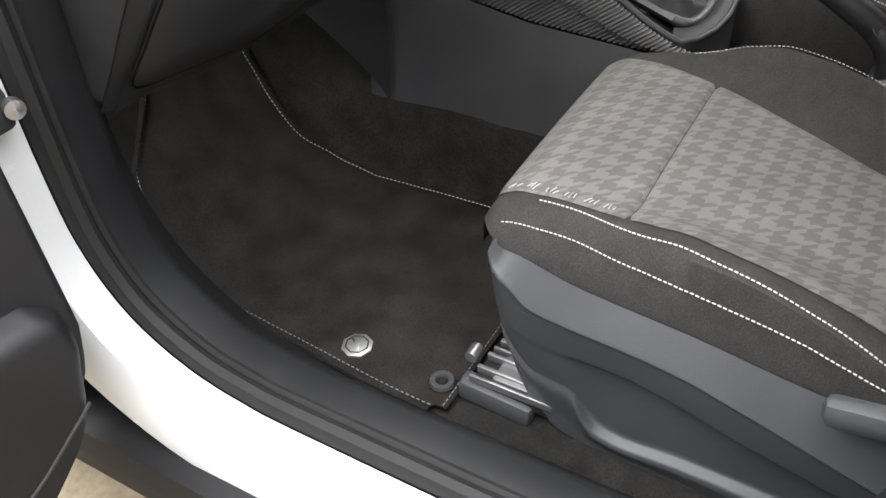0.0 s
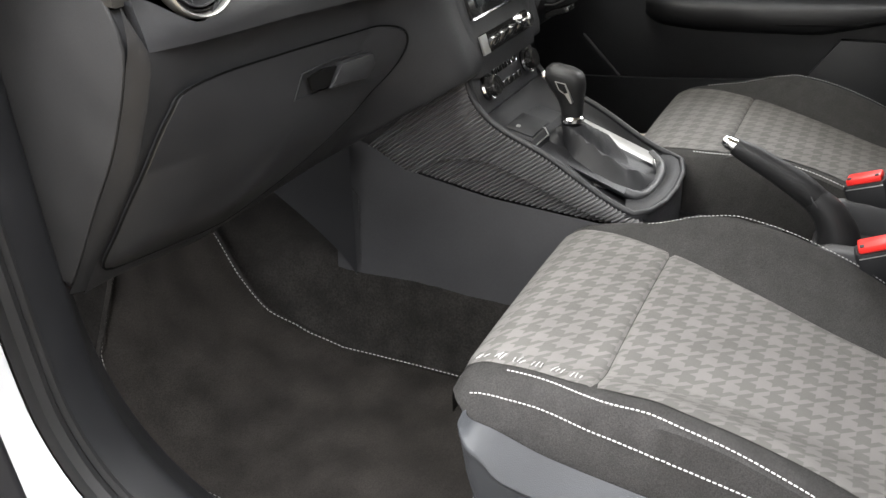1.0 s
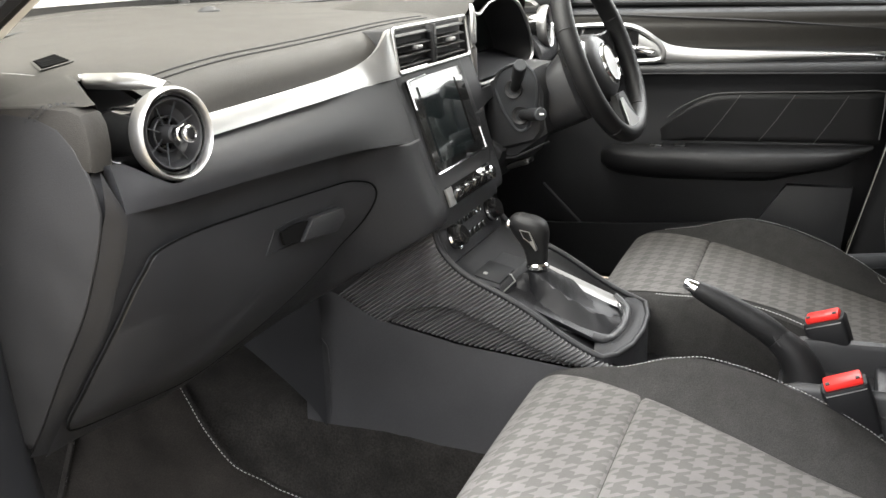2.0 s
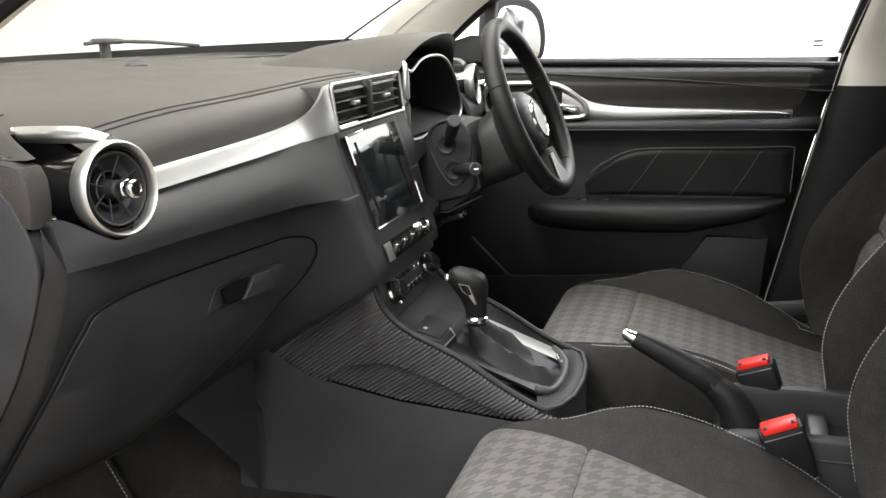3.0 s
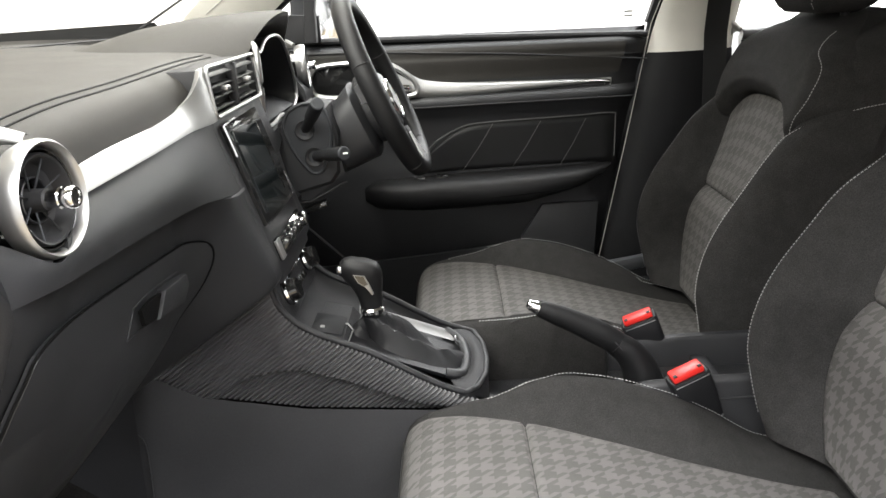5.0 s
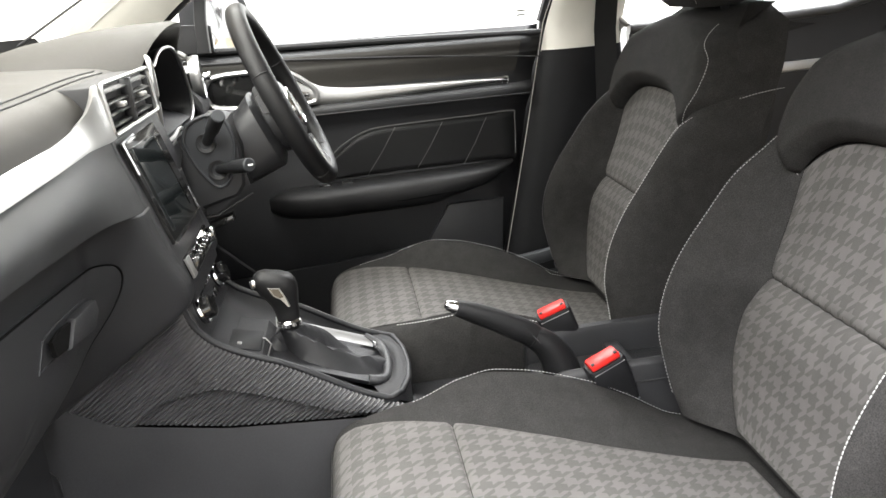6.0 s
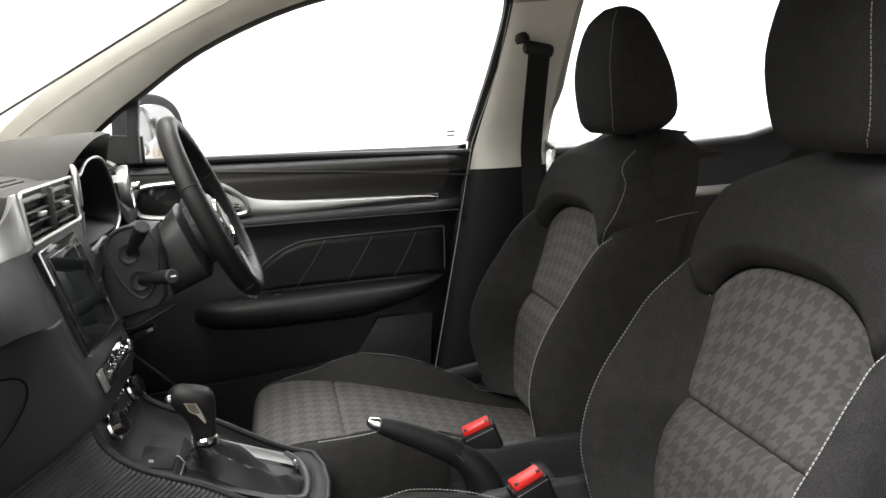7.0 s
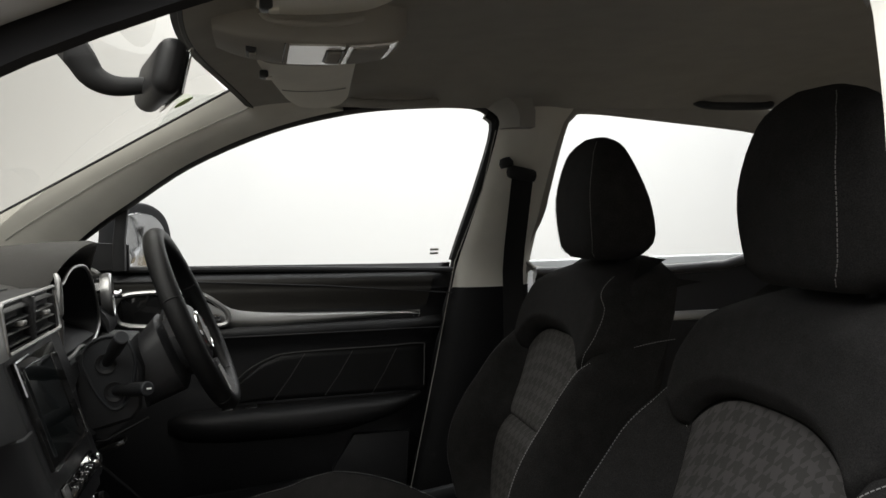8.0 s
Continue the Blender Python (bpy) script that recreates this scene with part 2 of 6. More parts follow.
def turned(prof, c, axis, n=32, bm=None, closed=False):
    """A profile of (radius, height) turned round the axis through c."""
    q = Vector((0, 0, 1)).rotation_difference(Vector(axis).normalized())
    rings = []
    for r, h in prof:
        rings.append([Vector(c) + q @ Vector((r * math.cos(2 * math.pi * j / n), r * math.sin(2 * math.pi * j / n), h)) for j in range(n)])
    return loft(rings, caps=not closed, loop=closed, bm=bm)


def stitches(pts, out, length=0.0042, pitch=0.0058, width=0.0019):
    """A row of stitches along points, standing proud towards out."""
    P = [Vector(p) for p in pts]
    verts, faces = [], []
    nxt, run = 0.0, 0.0
    o = Vector(out).normalized()
    for a, b in zip(P, P[1:]):
        seg = (b - a).length
        if seg < 1e-6:
            continue
        d = (b - a) / seg
        s = d.cross(o).normalized() * width / 2
        w = s.cross(d).normalized()
        if w.dot(o) < 0:
            w = -w
        while nxt < run + seg:
            p = a + d * (nxt - run)
            e = p + d * length
            k = len(verts)
            h = w * 0.0011
            verts += [p + s, p - s, e - s, e + s, p + s * 0.5 + h + d * 0.001, p - s * 0.5 + h + d * 0.001, e - s * 0.5 + h - d * 0.001, e + s * 0.5 + h - d * 0.001]
            faces += [[k + i for i in q] for q in ((4, 5, 6, 7), (0, 1, 5, 4), (1, 2, 6, 5), (2, 3, 7, 6), (3, 0, 4, 7))]
            nxt += pitch
        run += seg
    bm = bmesh.new()
    V = [bm.verts.new(v) for v in verts]
    for f in faces:
        bm.faces.new([V[i] for i in f])
    return bm


def lerp(x, xs, ys):
    return float(np.interp(x, xs, ys))


def smooth_at(x, xs, ys):
    """A smooth curve through the keys (cubic, with slopes that never overshoot)."""
    n = len(xs)
    if x <= xs[0]:
        return ys[0]
    if x >= xs[-1]:
        return ys[-1]
    d = [(ys[i + 1] - ys[i]) / (xs[i + 1] - xs[i]) for i in range(n - 1)]
    m = [d[0]] + [0 if d[i - 1] * d[i] <= 0 else 2 * d[i - 1] * d[i] / (d[i - 1] + d[i]) for i in range(1, n - 1)] + [d[-1]]
    i = max(k for k in range(n - 1) if xs[k] <= x)
    h = xs[i + 1] - xs[i]
    t = (x - xs[i]) / h
    return (ys[i] * (1 + 2 * t) * (1 - t) ** 2 + m[i] * h * t * (1 - t) ** 2 + ys[i + 1] * t * t * (3 - 2 * t) + m[i + 1] * h * t * t * (t - 1))


# ---------------------------------------------------------------- the white booth
def room():
    x0, x1, y0, y1, h = -4.2, 4.2, -5.0, 5.2, 3.6
    f = part("floor", box((0, 0.1, -0.05), (8.4, 10.2, 0.1), 0), GROUND)
    tagged(f, "tan speckled hard floor under the car", "floor", kind="structure")
    for n, c, s in (("wall_east", (x1 + 0.05, 0.1, h / 2), (0.1, 10.4, h)), ("wall_west", (x0 - 0.05, 0.1, h / 2), (0.1, 10.4, h)),
                    ("wall_north", (0, y1 + 0.05, h / 2), (8.4, 0.1, h)), ("wall_south", (0, y0 - 0.05, h / 2), (8.4, 0.1, h))):
        # the unseen west and south walls are grey to cut light on the cabin
        tagged(part(n, box(c, s, 0), WALL_DARK if n in ("wall_west", "wall_south") else WALL), "plain booth wall round the car", "wall", kind="structure")
    tagged(part("ceiling", box((0, 0.1, h + 0.05), (8.4, 10.2, 0.1), 0), WALL), "plain white booth ceiling", "ceiling", kind="structure")


room()

# ---------------------------------------------------------------- car shell
def lean(z):
    """How far the sides lean inwards above the belt line."""
    return 0.45 * max(0.0, z - 1.06)


APERTURE = [(-.50, .36), (-.10, .36), (0, .366), (.085, .388), (.160, .44), (.203, .52), (.216, .62), (.214, .85), (.205, 1.0), (.155, 1.10),
            (.06, 1.178), (-.012, 1.226), (-.154, 1.315), (-.331, 1.388), (-.484, 1.426), (-.614, 1.442), (-.78, 1.447), (-.842, 1.432),
            (-.868, 1.392), (-.84, 1.25), (-.793, 1.07), (-.74, .80), (-.68, .55), (-.64, .43), (-.58, .37)]


def aperture_rings(side, prof, first=0, last=25, closed=False, n=4):
    """The profile, in (distance from the car's middle, distance into the opening), swept round the door opening."""
    pts = [Vector((0, y, z)) for y, z in APERTURE]
    P = spline(pts, n, closed=True)
    k = len(P)
    rings = []
    for i in range(k if closed else (last - first) * n + 1):
        j = (i + first * n) % k
        p = P[j]
        d = (P[(j + 1) % k] - P[j - 1]).normalized()
        inward = Vector((0, -d.z, d.y))
        ring = []
        for X, s in prof:
            q = p + inward * s
            ring.append((side * (X - lean(q.z)), q.y, q.z))
        rings.append(ring)
    return rings


def roof_height(x, y):
    z = 1.50 - 0.062 * (abs(x) / 0.6) ** 3
    return z - 0.05 * max(0.0, (y + 0.45) / 0.3) ** 2 * (1 if y > -0.45 else 0)


def glass_edge(x):
    """Foot of the windscreen along the car."""
    return 0.76 - 0.86 * x * x


def car_shell():
    car = thing("car_body", "white hatchback body shell with dark grey and beige cabin trim", "car", (0, 0, 0))
    L = -1
    part("white_door_jamb", loft(aperture_rings(L, [(.826, -.012), (.852, -.010), (.872, -.018), (.886, -.045), (.890, -.10), (.83, -.10)], closed=True), loop=True), PAINT, car, "glossy white painted door jamb and sill")
    part("door_seal", loft(aperture_rings(L, [(.800, -.004), (.803, .010), (.812, .016), (.822, .012), (.826, -.004), (.822, -.016), (.803, -.016)], closed=True), loop=True), SEAL, car, "black rubber door seal")
    part("inner_seal_lip", loft(aperture_rings(L, [(.786, -.004), (.788, .006), (.794, .009), (.799, .004), (.799, -.012), (.788, -.012)], closed=True), loop=True), SEAL, car)
    part("sill_trim", loft(aperture_rings(L, [(.655, -.112), (.668, -.098), (.700, -.060), (.724, -.016), (.742, -.002), (.785, .0), (.787, -.05), (.70, -.12)], 0, 9)), KICK, car, "dark grey plastic sill and kick panel")
    part("driver_sill_trim", loft(aperture_rings(1, [(.62, -.112), (.64, -.085), (.665, -.045), (.69, -.012), (.71, -.002), (.785, .0), (.787, -.05), (.70, -.12)], 0, 8)), KICK, car, "dark plastic sill and kick panel")
    part("sill_trim_rear", loft(aperture_rings(L, [(.655, -.112), (.668, -.098), (.700, -.060), (.724, -.016), (.742, -.002), (.785, .0), (.787, -.05), (.70, -.12)], 21, 25)), KICK, car)
    pillar = [(.787, -.002), (.765, -.003), (.750, -.012), (.738, -.040), (.735, -.080), (.737, -.104), (.80, -.104), (.80, -.02)]
    for side in (-1, 1):
        if side < 0:
            part("a_pillar_trim", loft(aperture_rings(side, pillar, 9, 15)), BEIGE, car, "pale beige windscreen pillar trim")
        part("roof_rail_trim", loft(aperture_rings(side, [(.787, -.002), (.765, -.003), (.74, -.012), (.715, -.03), (.72, -.07), (.80, -.07)], 15, 18)), LINING, car)
    # lower outer skin and cladding
    part("rocker_cladding", prism([(-.888, .275), (-.915, .262), (-.925, .235), (-.928, .20), (-.915, .165), (-.85, .16), (-.85, .275)], -1.3, .95, "y", 0.006), DOOR_BLACK, car, "black plastic rocker cladding")
    part("front_wing", loft([[(-.912, y, .27), (-.915, y, .6), (-.905, y, .9), (-.86, y, 1.0), (-.84, y, 1.0), (-.84, y, .27)] for y in (.30, .6, .9)]), PAINT, car)
    # A pillar outside, white
    for side in (-1, 1):
        part("outer_pillar", loft(aperture_rings(side, [(.80, -.085), (.83, -.08), (.86, -.05), (.86, -.03), (.83, -.015), (.80, -.02)], 9, 18)), PAINT if side < 0 else RUBBER, car)
    # driver's windscreen pillar, straight along the glass
    def glass_line(u):
        y = .34 - .60 * u
        z = 1.332 - .5125 * (y - .008)
        return Vector((.737 - lean(z), y, z))
    def door_line(u):
        y = .165 - .66 * u
        z = smooth_at(y, [-.614, -.484, -.331, -.154, -.012, .06, .15, .19], [1.442, 1.426, 1.388, 1.315, 1.226, 1.178, 1.10, 1.05]) + .003
        return Vector((.772 - lean(z), y, z))
    def trim(u, v):
        p = door_line(u).lerp(glass_line(u), v)
        return (p.x - .014 * math.sin(math.pi * v) ** .8, p.y, p.z)
    part("driver_pillar_trim", sheet(trim, 30, 10, thick=.012), BEIGE, car, "pale beige windscreen pillar trim")
    part("pillar_crease", tube([Vector(trim(u, .62)) - Vector((.0006, 0, 0)) for u in np.linspace(.05, .92, 24)], .0009, 6), LINING, car)
    part("windscreen_edge", tube([glass_line(u) + Vector((.004, 0, .004)) for u in np.linspace(-.12, 1, 18)], .003, 8), RUBBER, car, "black windscreen edge")
    for side in (-1,):
        part("windscreen_seal", loft(aperture_rings(side, [(.734, -.104), (.736, -.111), (.75, -.113), (.755, -.106), (.745, -.104)], 9, 15)), RUBBER, car, "black windscreen edge")
    # floor carpet with toe board and tunnel
    def floor_at(u, v):
        x = -.76 + 1.52 * u
        y, z = [(p.x, p.y) for p in [FLOOR_LINE[int(round(v * (len(FLOOR_LINE) - 1)))]]][0]
        t = abs(x)
        if t < .22:
            z = max(z, .42 if t < .17 else .42 - (t - .17) / .05 * (.42 - z))
        return (x, y, z + 0.003 * math.sin(37 * x + 23 * y))
    FLOOR_LINE = spline([Vector(p) for p in ((-2.0, .25), (-1.2, .25), (-.6, .25), (-.1, .25), (.16, .252), (.25, .27), (.36, .36), (.50, .50), (.60, .62), (.66, .80), (.68, 1.02))], 5)
    part("floor_carpet", sheet(floor_at, 60, len(FLOOR_LINE) - 1), CARPET, car, "black carpet over floor and toe board")
    part("underbody", box((0, -.75, .20), (1.70, 2.6, .05), .01), RUBBER, car)
    part("bulkhead", box((0, .80, .62), (1.74, .10, .8), .01), RUBBER, car)
    # headliner
    def head_at(u, v):
        x = -.60 + 1.2 * u
        y = -.20 - 2.0 * v - 0.10 * (x / .6) ** 2 * (1 - v)
        return (x, y, roof_height(x, y))
    part("headliner", sheet(head_at, 32, 44, thick=-0.01), LINING, car, "grey-beige cloth headliner")
    part("roof_skin", box((0, -1.15, 1.565), (1.24, 1.9, .03), .012), PAINT, car)
    # windscreen glass
    def ws_at(u, v):
        x0 = -.70 + 1.40 * u
        f = 1 - v
        x = x0 * (1 - .13 * v)
        yb, zb = glass_edge(x0), 1.12
        yt, zt = -.20 - .05 * (x0 / .7) ** 2, 1.475 - .01 * (x0 / .7) ** 2
        return (x, yb * f + yt * v, zb * f + zt * v + .02 * math.sin(math.pi * v))
    part("windscreen", sheet(ws_at, 24, 12), SCREEN_GLASS, car, "clear curved windscreen")
    part("windscreen_header", sheet(lambda u, v: (-.60 + 1.2 * u, -.206 + .016 * v - .10 * (2 * u - 1) ** 2, roof_height(-.60 + 1.2 * u, -.206 - .10 * (2 * u - 1) ** 2) - .003 + .004 * v), 24, 3, thick=-0.006), RUBBER, car, "black windscreen top edge")
    part("scuttle", sheet(lambda u, v: (-.74 + 1.48 * u, glass_edge(-.74 + 1.48 * u) + .02 + .14 * v, 1.105 + .02 * math.sin(math.pi * v)), 24, 4, thick=-0.02), BLACK, car, "black band under the windscreen")
    # rear quarter, plain closing walls
    part("rear_wall", box((0, -2.15, .85), (1.6, .06, 1.3), .02), FABRIC, car)
    return car


car_shell()


def b_pillar(side, fore):
    th = thing("b_pillar_trim", "centre pillar trim, beige above and black below, with seat belt", "car trim", (side * .80, -.9, .3), "centre pillars")
    def at(u, v, z0, z1):
        z = z0 + (z1 - z0) * v
        yf = lerp(z, [.30, .55, .80, 1.07, 1.25, 1.40, 1.50], [-.60, -.67, -.735, -.798, -.845, -.872, -.87]) + (fore * lerp(z, [1.0, 1.12, 1.35], [.046, .058, .038]) if z > .999 else 0)
        yr = lerp(z, [.30, .80, 1.0, 1.25, 1.40, 1.50], [-1.0, -.99, -.985, -1.012, -1.035, -1.10])
        bulge = math.sin(math.pi * u) ** 0.6
        return (side * (.795 - lean(z) - .035 * bulge), yf + (yr - yf) * u, z)
    part("upper_trim", sheet(lambda u, v: at(u, v, 1.0, 1.452), 12, 10, thick=.02), BEIGE, th, "pale beige upper pillar trim")
    part("lower_trim", sheet(lambda u, v: (lambda p: (p[0] - side * .004, p[1], p[2]))(at(u, v, .30, 1.003)), 12, 12, thick=.02), DOOR_BLACK, th, "black lower pillar trim")
    # belt webbing hanging from the anchor
    def web(u, v):
        z = .55 + (1.29 - .55) * v
        x = side * (.745 - lean(z) - .006)
        return (x, -.920 - .008 * v - .054 * (u - .5) - .012 * (1 - v), z)
    part("seat_belt", sheet(web, 2, 12, thick=.002), WEB, th, "black seat belt webbing")
    if fore:
        part("pillar_seal", sheet(lambda u, v: (side * (.785 - .0 * lean(.95 + .47 * v)), lerp(.95 + .47 * v, [.95, 1.02, 1.35, 1.42], [-.740, -.740, -.738, -.738]) - .10 * u, .95 + .47 * v), 3, 10, thick=.01), RUBBER, th, "black door seal on the pillar")
    a = part("belt_anchor", box((side * .640, -.925, 1.285), (.03, .075, .032), .012, (12, 0, 0)), RUBBER, th, "black belt guide")
    part("anchor_cover", turned([(.0, -.012), (.016, -.010), (.018, 0), (.012, .012), (0, .014)], (side * .645, -.888, 1.312), (0, .3, 1), 16), RUBBER, a)
    return th


b_pillar(-1, 1.0)
b_pillar(1, 0.0)


# ---------------------------------------------------------------- driver's door, closed
def driver_door():
    d = thing("driver_door", "closed front door with black panel and silver strip", "car door", (.78, -.3, .4))
    zs = [.36, .44, .60, .66, .70, .74, .755, .77, .80, .86, .885, .90, .915, .925, .935, .95, .98, 1.01, 1.03, 1.036, 1.05, 1.062, 1.070, 1.072]
    xs = [.80, .775, .765, .765, .768, .770, .770, .772, .774, .774, .768, .752, .748, .752, .766, .770, .772, .768, .766, .770, .768, .772, .782, .80]
    def rear(z):
        return lerp(z, [.36, .485, .8, 1.07], [-.62, -.655, -.725, -.783])
    def panel(u, v):
        k = v * (len(zs) - 1)
        z = lerp(k, range(len(zs)), zs)
        x = lerp(k, range(len(zs)), xs)
        y = .30 + (rear(z) - .30) * u
        z -= lerp(y, [-.78, .10], [.026, .008]) * min(1.0, max(0.0, (z - .955) / .075))
        x += .03 * max(0, (u - .94) / .06) ** 2
        return (x, y, z)
    part("door_panel", sheet(panel, 30, len(zs) - 1, thick=.02), PLASTIC, d, "black moulded door panel")
    part("door_skin", prism([(.30, .33), (-.62, .33), (-.79, 1.06), (.22, 1.06), (.30, .95)], .86, .90, "x", .01), PAINT, d)
    # thin overlay; its paler material stands in for the sheen near the top
    part("belt_panel", sheet(lambda u, v: (lambda p: (p[0] - .003, p[1], p[2]))(panel(u * .95, (15.6 + 5.2 * v) / 23)), 24, 12), SOFT, d, "dark grey upper door panel")
    # window sill seal
    part("window_seal", tube([(.79, .10, 1.078), (.79, -.35, 1.065), (.79, -.785, 1.047)], .008, 8), RUBBER, d)
    part("belt_groove", tube([(.7645, .10, 1.050), (.7625, -.10, 1.046), (.764, -.45, 1.022), (.766, -.775, .991)], .0022, 6), RUBBER, d)
    part("ledge_groove", tube([(.755, -.02, .902), (.747, -.21, .908), (.747, -.739, .908)], .0022, 6), RUBBER, d)
    # silver strip, wide at the handle, thin to the rear
    def strip(u, v):
        y = -.165 - .525 * u
        top = smooth_at(y, [-.69, -.66, -.32, -.24, -.19, -.165], [.943, .950, .962, .972, 1.000, 1.015])
        bot = smooth_at(y, [-.69, -.5, -.30, -.23, -.20, -.165], [.942, .934, .925, .926, .930, .940])
        z = bot + (top - bot) * v
        return (.765 - .012 * math.sin(math.pi * v) ** .5 + .008 * u, y, z)
    part("silver_strip", sheet(strip, 40, 6, thick=.01), SATIN, d, "satin silver trim strip")
    # handle bezel and pull
    ring = spline([(.752, y, z) for y, z in ((-.165, 1.012), (-.11, 1.022), (.00, 1.020), (.03, 1.000), (.03, .965), (0, .945), (-.13, .938), (-.195, .938), (-.222, .946), (-.215, .975))], 5, closed=True)
    b = part("handle_bezel", tube(ring, .0065, 8, closed=True, up=(1, 0, 0)), SATIN, d, "satin silver handle surround")
    part("handle_recess", prism([(p.y, p.z) for p in ring[::2]], .756, .775, "x", 0), PIANO, d)
    part("door_handle", box((.748, -.165, .962), (.014, .085, .018), .006, (8, 0, 4)), CHROME, d, "chrome pull handle")
    # cloth-like insert with stitched slanting lines
    def ins(u, v):
        y = -.215 - .485 * u
        top = lerp(y, [-.70, -.60, -.40, -.345, -.30, -.255, -.215], [.866, .864, .862, .857, .840, .806, .770])
        bot = .742 + .004 * u
        z = bot + (max(top, bot + .004) - bot) * v
        edge = min(1, min(u, 1 - u, v, 1 - v) / .06)
        return (.773 - .009 * edge ** .5, y, z)
    part("panel_insert", sheet(ins, 40, 14), LEATHER, d, "black padded insert")
    for y0, y1 in ((-.401, -.325), (-.518, -.447), (-.628, -.566)):
        part("seam", stitches([(.7640, y0, .857), (.7625, (y0 + y1) / 2, .80), (.7640, y1, .750)], (-1, 0, 0), .0066, .0072, .0016), DARK_THREAD, d)
    edge = [(.766, y, z) for y, z in ((-.235, .80), (-.27, .828), (-.32, .852), (-.36, .860), (-.45, .863), (-.60, .865), (-.692, .867), (-.70, .85), (-.697, .76))]
    part("insert_piping", tube(spline(edge, 5), .0016, 6), DARK_THREAD, d)
    # armrest
    rings = []
    for i in range(25):
        u = i / 24
        y = -.075 - .612 * u
        w = smooth_at(u, [0, .05, .18, .45, .85, 1], [.020, .055, .078, .088, .075, .02])
        zt = lerp(u, [0, .05, .3, 1], [.715, .732, .738, .745])
        zb = lerp(u, [0, .06, .25, .65, .9, 1], [.680, .662, .656, .662, .700, .735])
        zm, hz = (zt + zb) / 2, (zt - zb) / 2
        rings.append([(.775 - w * max(0, math.cos(q)) ** .6 + .01 * max(0, -math.cos(q)), y, zm + hz * math.copysign(abs(math.sin(q)) ** .7, math.sin(q))) for q in [2 * math.pi * j / 20 for j in range(20)]])
    part("armrest", loft(rings), LEATHER, d, "black padded armrest")
    part("armrest_seam", tube([(.70, -.25, .694), (.688, -.40, .690), (.693, -.55, .698), (.73, -.66, .725)], .0010, 6), BLACK, d)
    sw = part("switch_panel", box((.748, -.24, .728), (.04, .14, .008), .003), PIANO, d)
    for k in range(2):
        part("window_switch", box((.748, -.215 - .055 * k, .735), (.022, .03, .010), .004), PIANO, sw)
    # pocket and speaker zone
    part("pocket_ridge", tube([(.744, .075, .625), (.742, -.02, .53), (.742, -.095, .452)], .005, 8), LOWER, d)
    part("sill_bar", tube([(.742, .02, .454), (.738, -.08, .458), (.738, -.20, .468)], .009, 8), LOWER, d)
    part("map_pocket", sheet(lambda u, v: (.742 - .02 * math.sin(math.pi * u) ** .5, .10 - .56 * u, .40 + (.12 + .04 * u) * v), 16, 6, thick=.012), PLASTIC, d, "black door pocket")
    part("pocket_panel", prism([(-.515, .652), (-.655, .652), (-.635, .42), (-.45, .42), (-.46, .57)], .745, .765, "x", .004), PLASTIC, d)
    g = part("window_pane", sheet(lambda u, v: (.835 - lean(1.02 + .45 * v), .22 - 1.09 * u - .06 * v * (1 if u > .5 else 6 * (1 - u)), 1.02 + .45 * v), 4, 4), GLASS, d, "clear side window")
    g.visible_shadow = False
    part("quarter_seal", prism([(.006, 1.075), (.034, 1.075), (.030, 1.15), (.020, 1.225), (-.008, 1.235), (.004, 1.15)], .745, .775, "x", .004), RUBBER, d, "black upright window bar")
    part("mirror_triangle", prism([(.0, 1.075), (.20, 1.075), (.17, 1.115), (.07, 1.142), (.0, 1.136)], .777, .79, "x", .003), RUBBER, d)
    part("door_edge_flange", tube([(.80, -.60, .37), (.768, -.655, .485), (.762, -.725, .80), (.782, -.788, 1.07), (.70, -.842, 1.25), (.640, -.862, 1.39)], .0013, 6), LINING, d, "pale door edge seal line")
    part("rear_edge_seal", tube([(.822, -.625, .37), (.822, -.680, .485), (.822, -.752, .80), (.822, -.812, 1.07), (.74, -.868, 1.25), (.675, -.892, 1.39)], .024, 10), RUBBER, d, "black rubber seal along the door edge")
    wf = part("window_frame", loft(aperture_rings(1, [(.800, -.006), (.806, .002), (.824, .004), (.83, -.008), (.81, -.016)], 9, 17)), RUBBER, d, "black window frame seal")
    part("rear_frame", loft(aperture_rings(1, [(.800, .002), (.806, .012), (.824, .014), (.83, .0), (.81, -.012)], 17, 20)), RUBBER, wf)
    # door mirror outside
    shape = spline([(x, z, 0) for x, z in ((-.084, -.070), (-.090, .0), (-.086, .050), (-.066, .080), (-.02, .088), (.030, .080), (.066, .052), (.084, .005), (.086, -.045), (.070, -.078), (.0, -.084))], 4, closed=True)
    set_at = pose(.963, .0, 1.148, 0, 4, -44)
    def mirror_piece(k, dx, dz, y0, y1, bevel):
        bm = prism([(p.x * k + dx, p.y * k + dz) for p in shape], y0, y1, "y", bevel)
        bmesh.ops.transform(bm, matrix=set_at, verts=bm.verts)
        return bm
    m = part("door_mirror", mirror_piece(1.0, 0, 0, -.026, .050, .012), DOOR_BLACK, d, "black door mirror housing")
    part("mirror_glass", mirror_piece(.80, -.006, -.010, -.0295, -.024, .001), CHROME, m, "mirror glass")
    part("mirror_foot", box((.88, .03, 1.10), (.12, .05, .035), .012), PIANO, m)
    return d


driver_door()


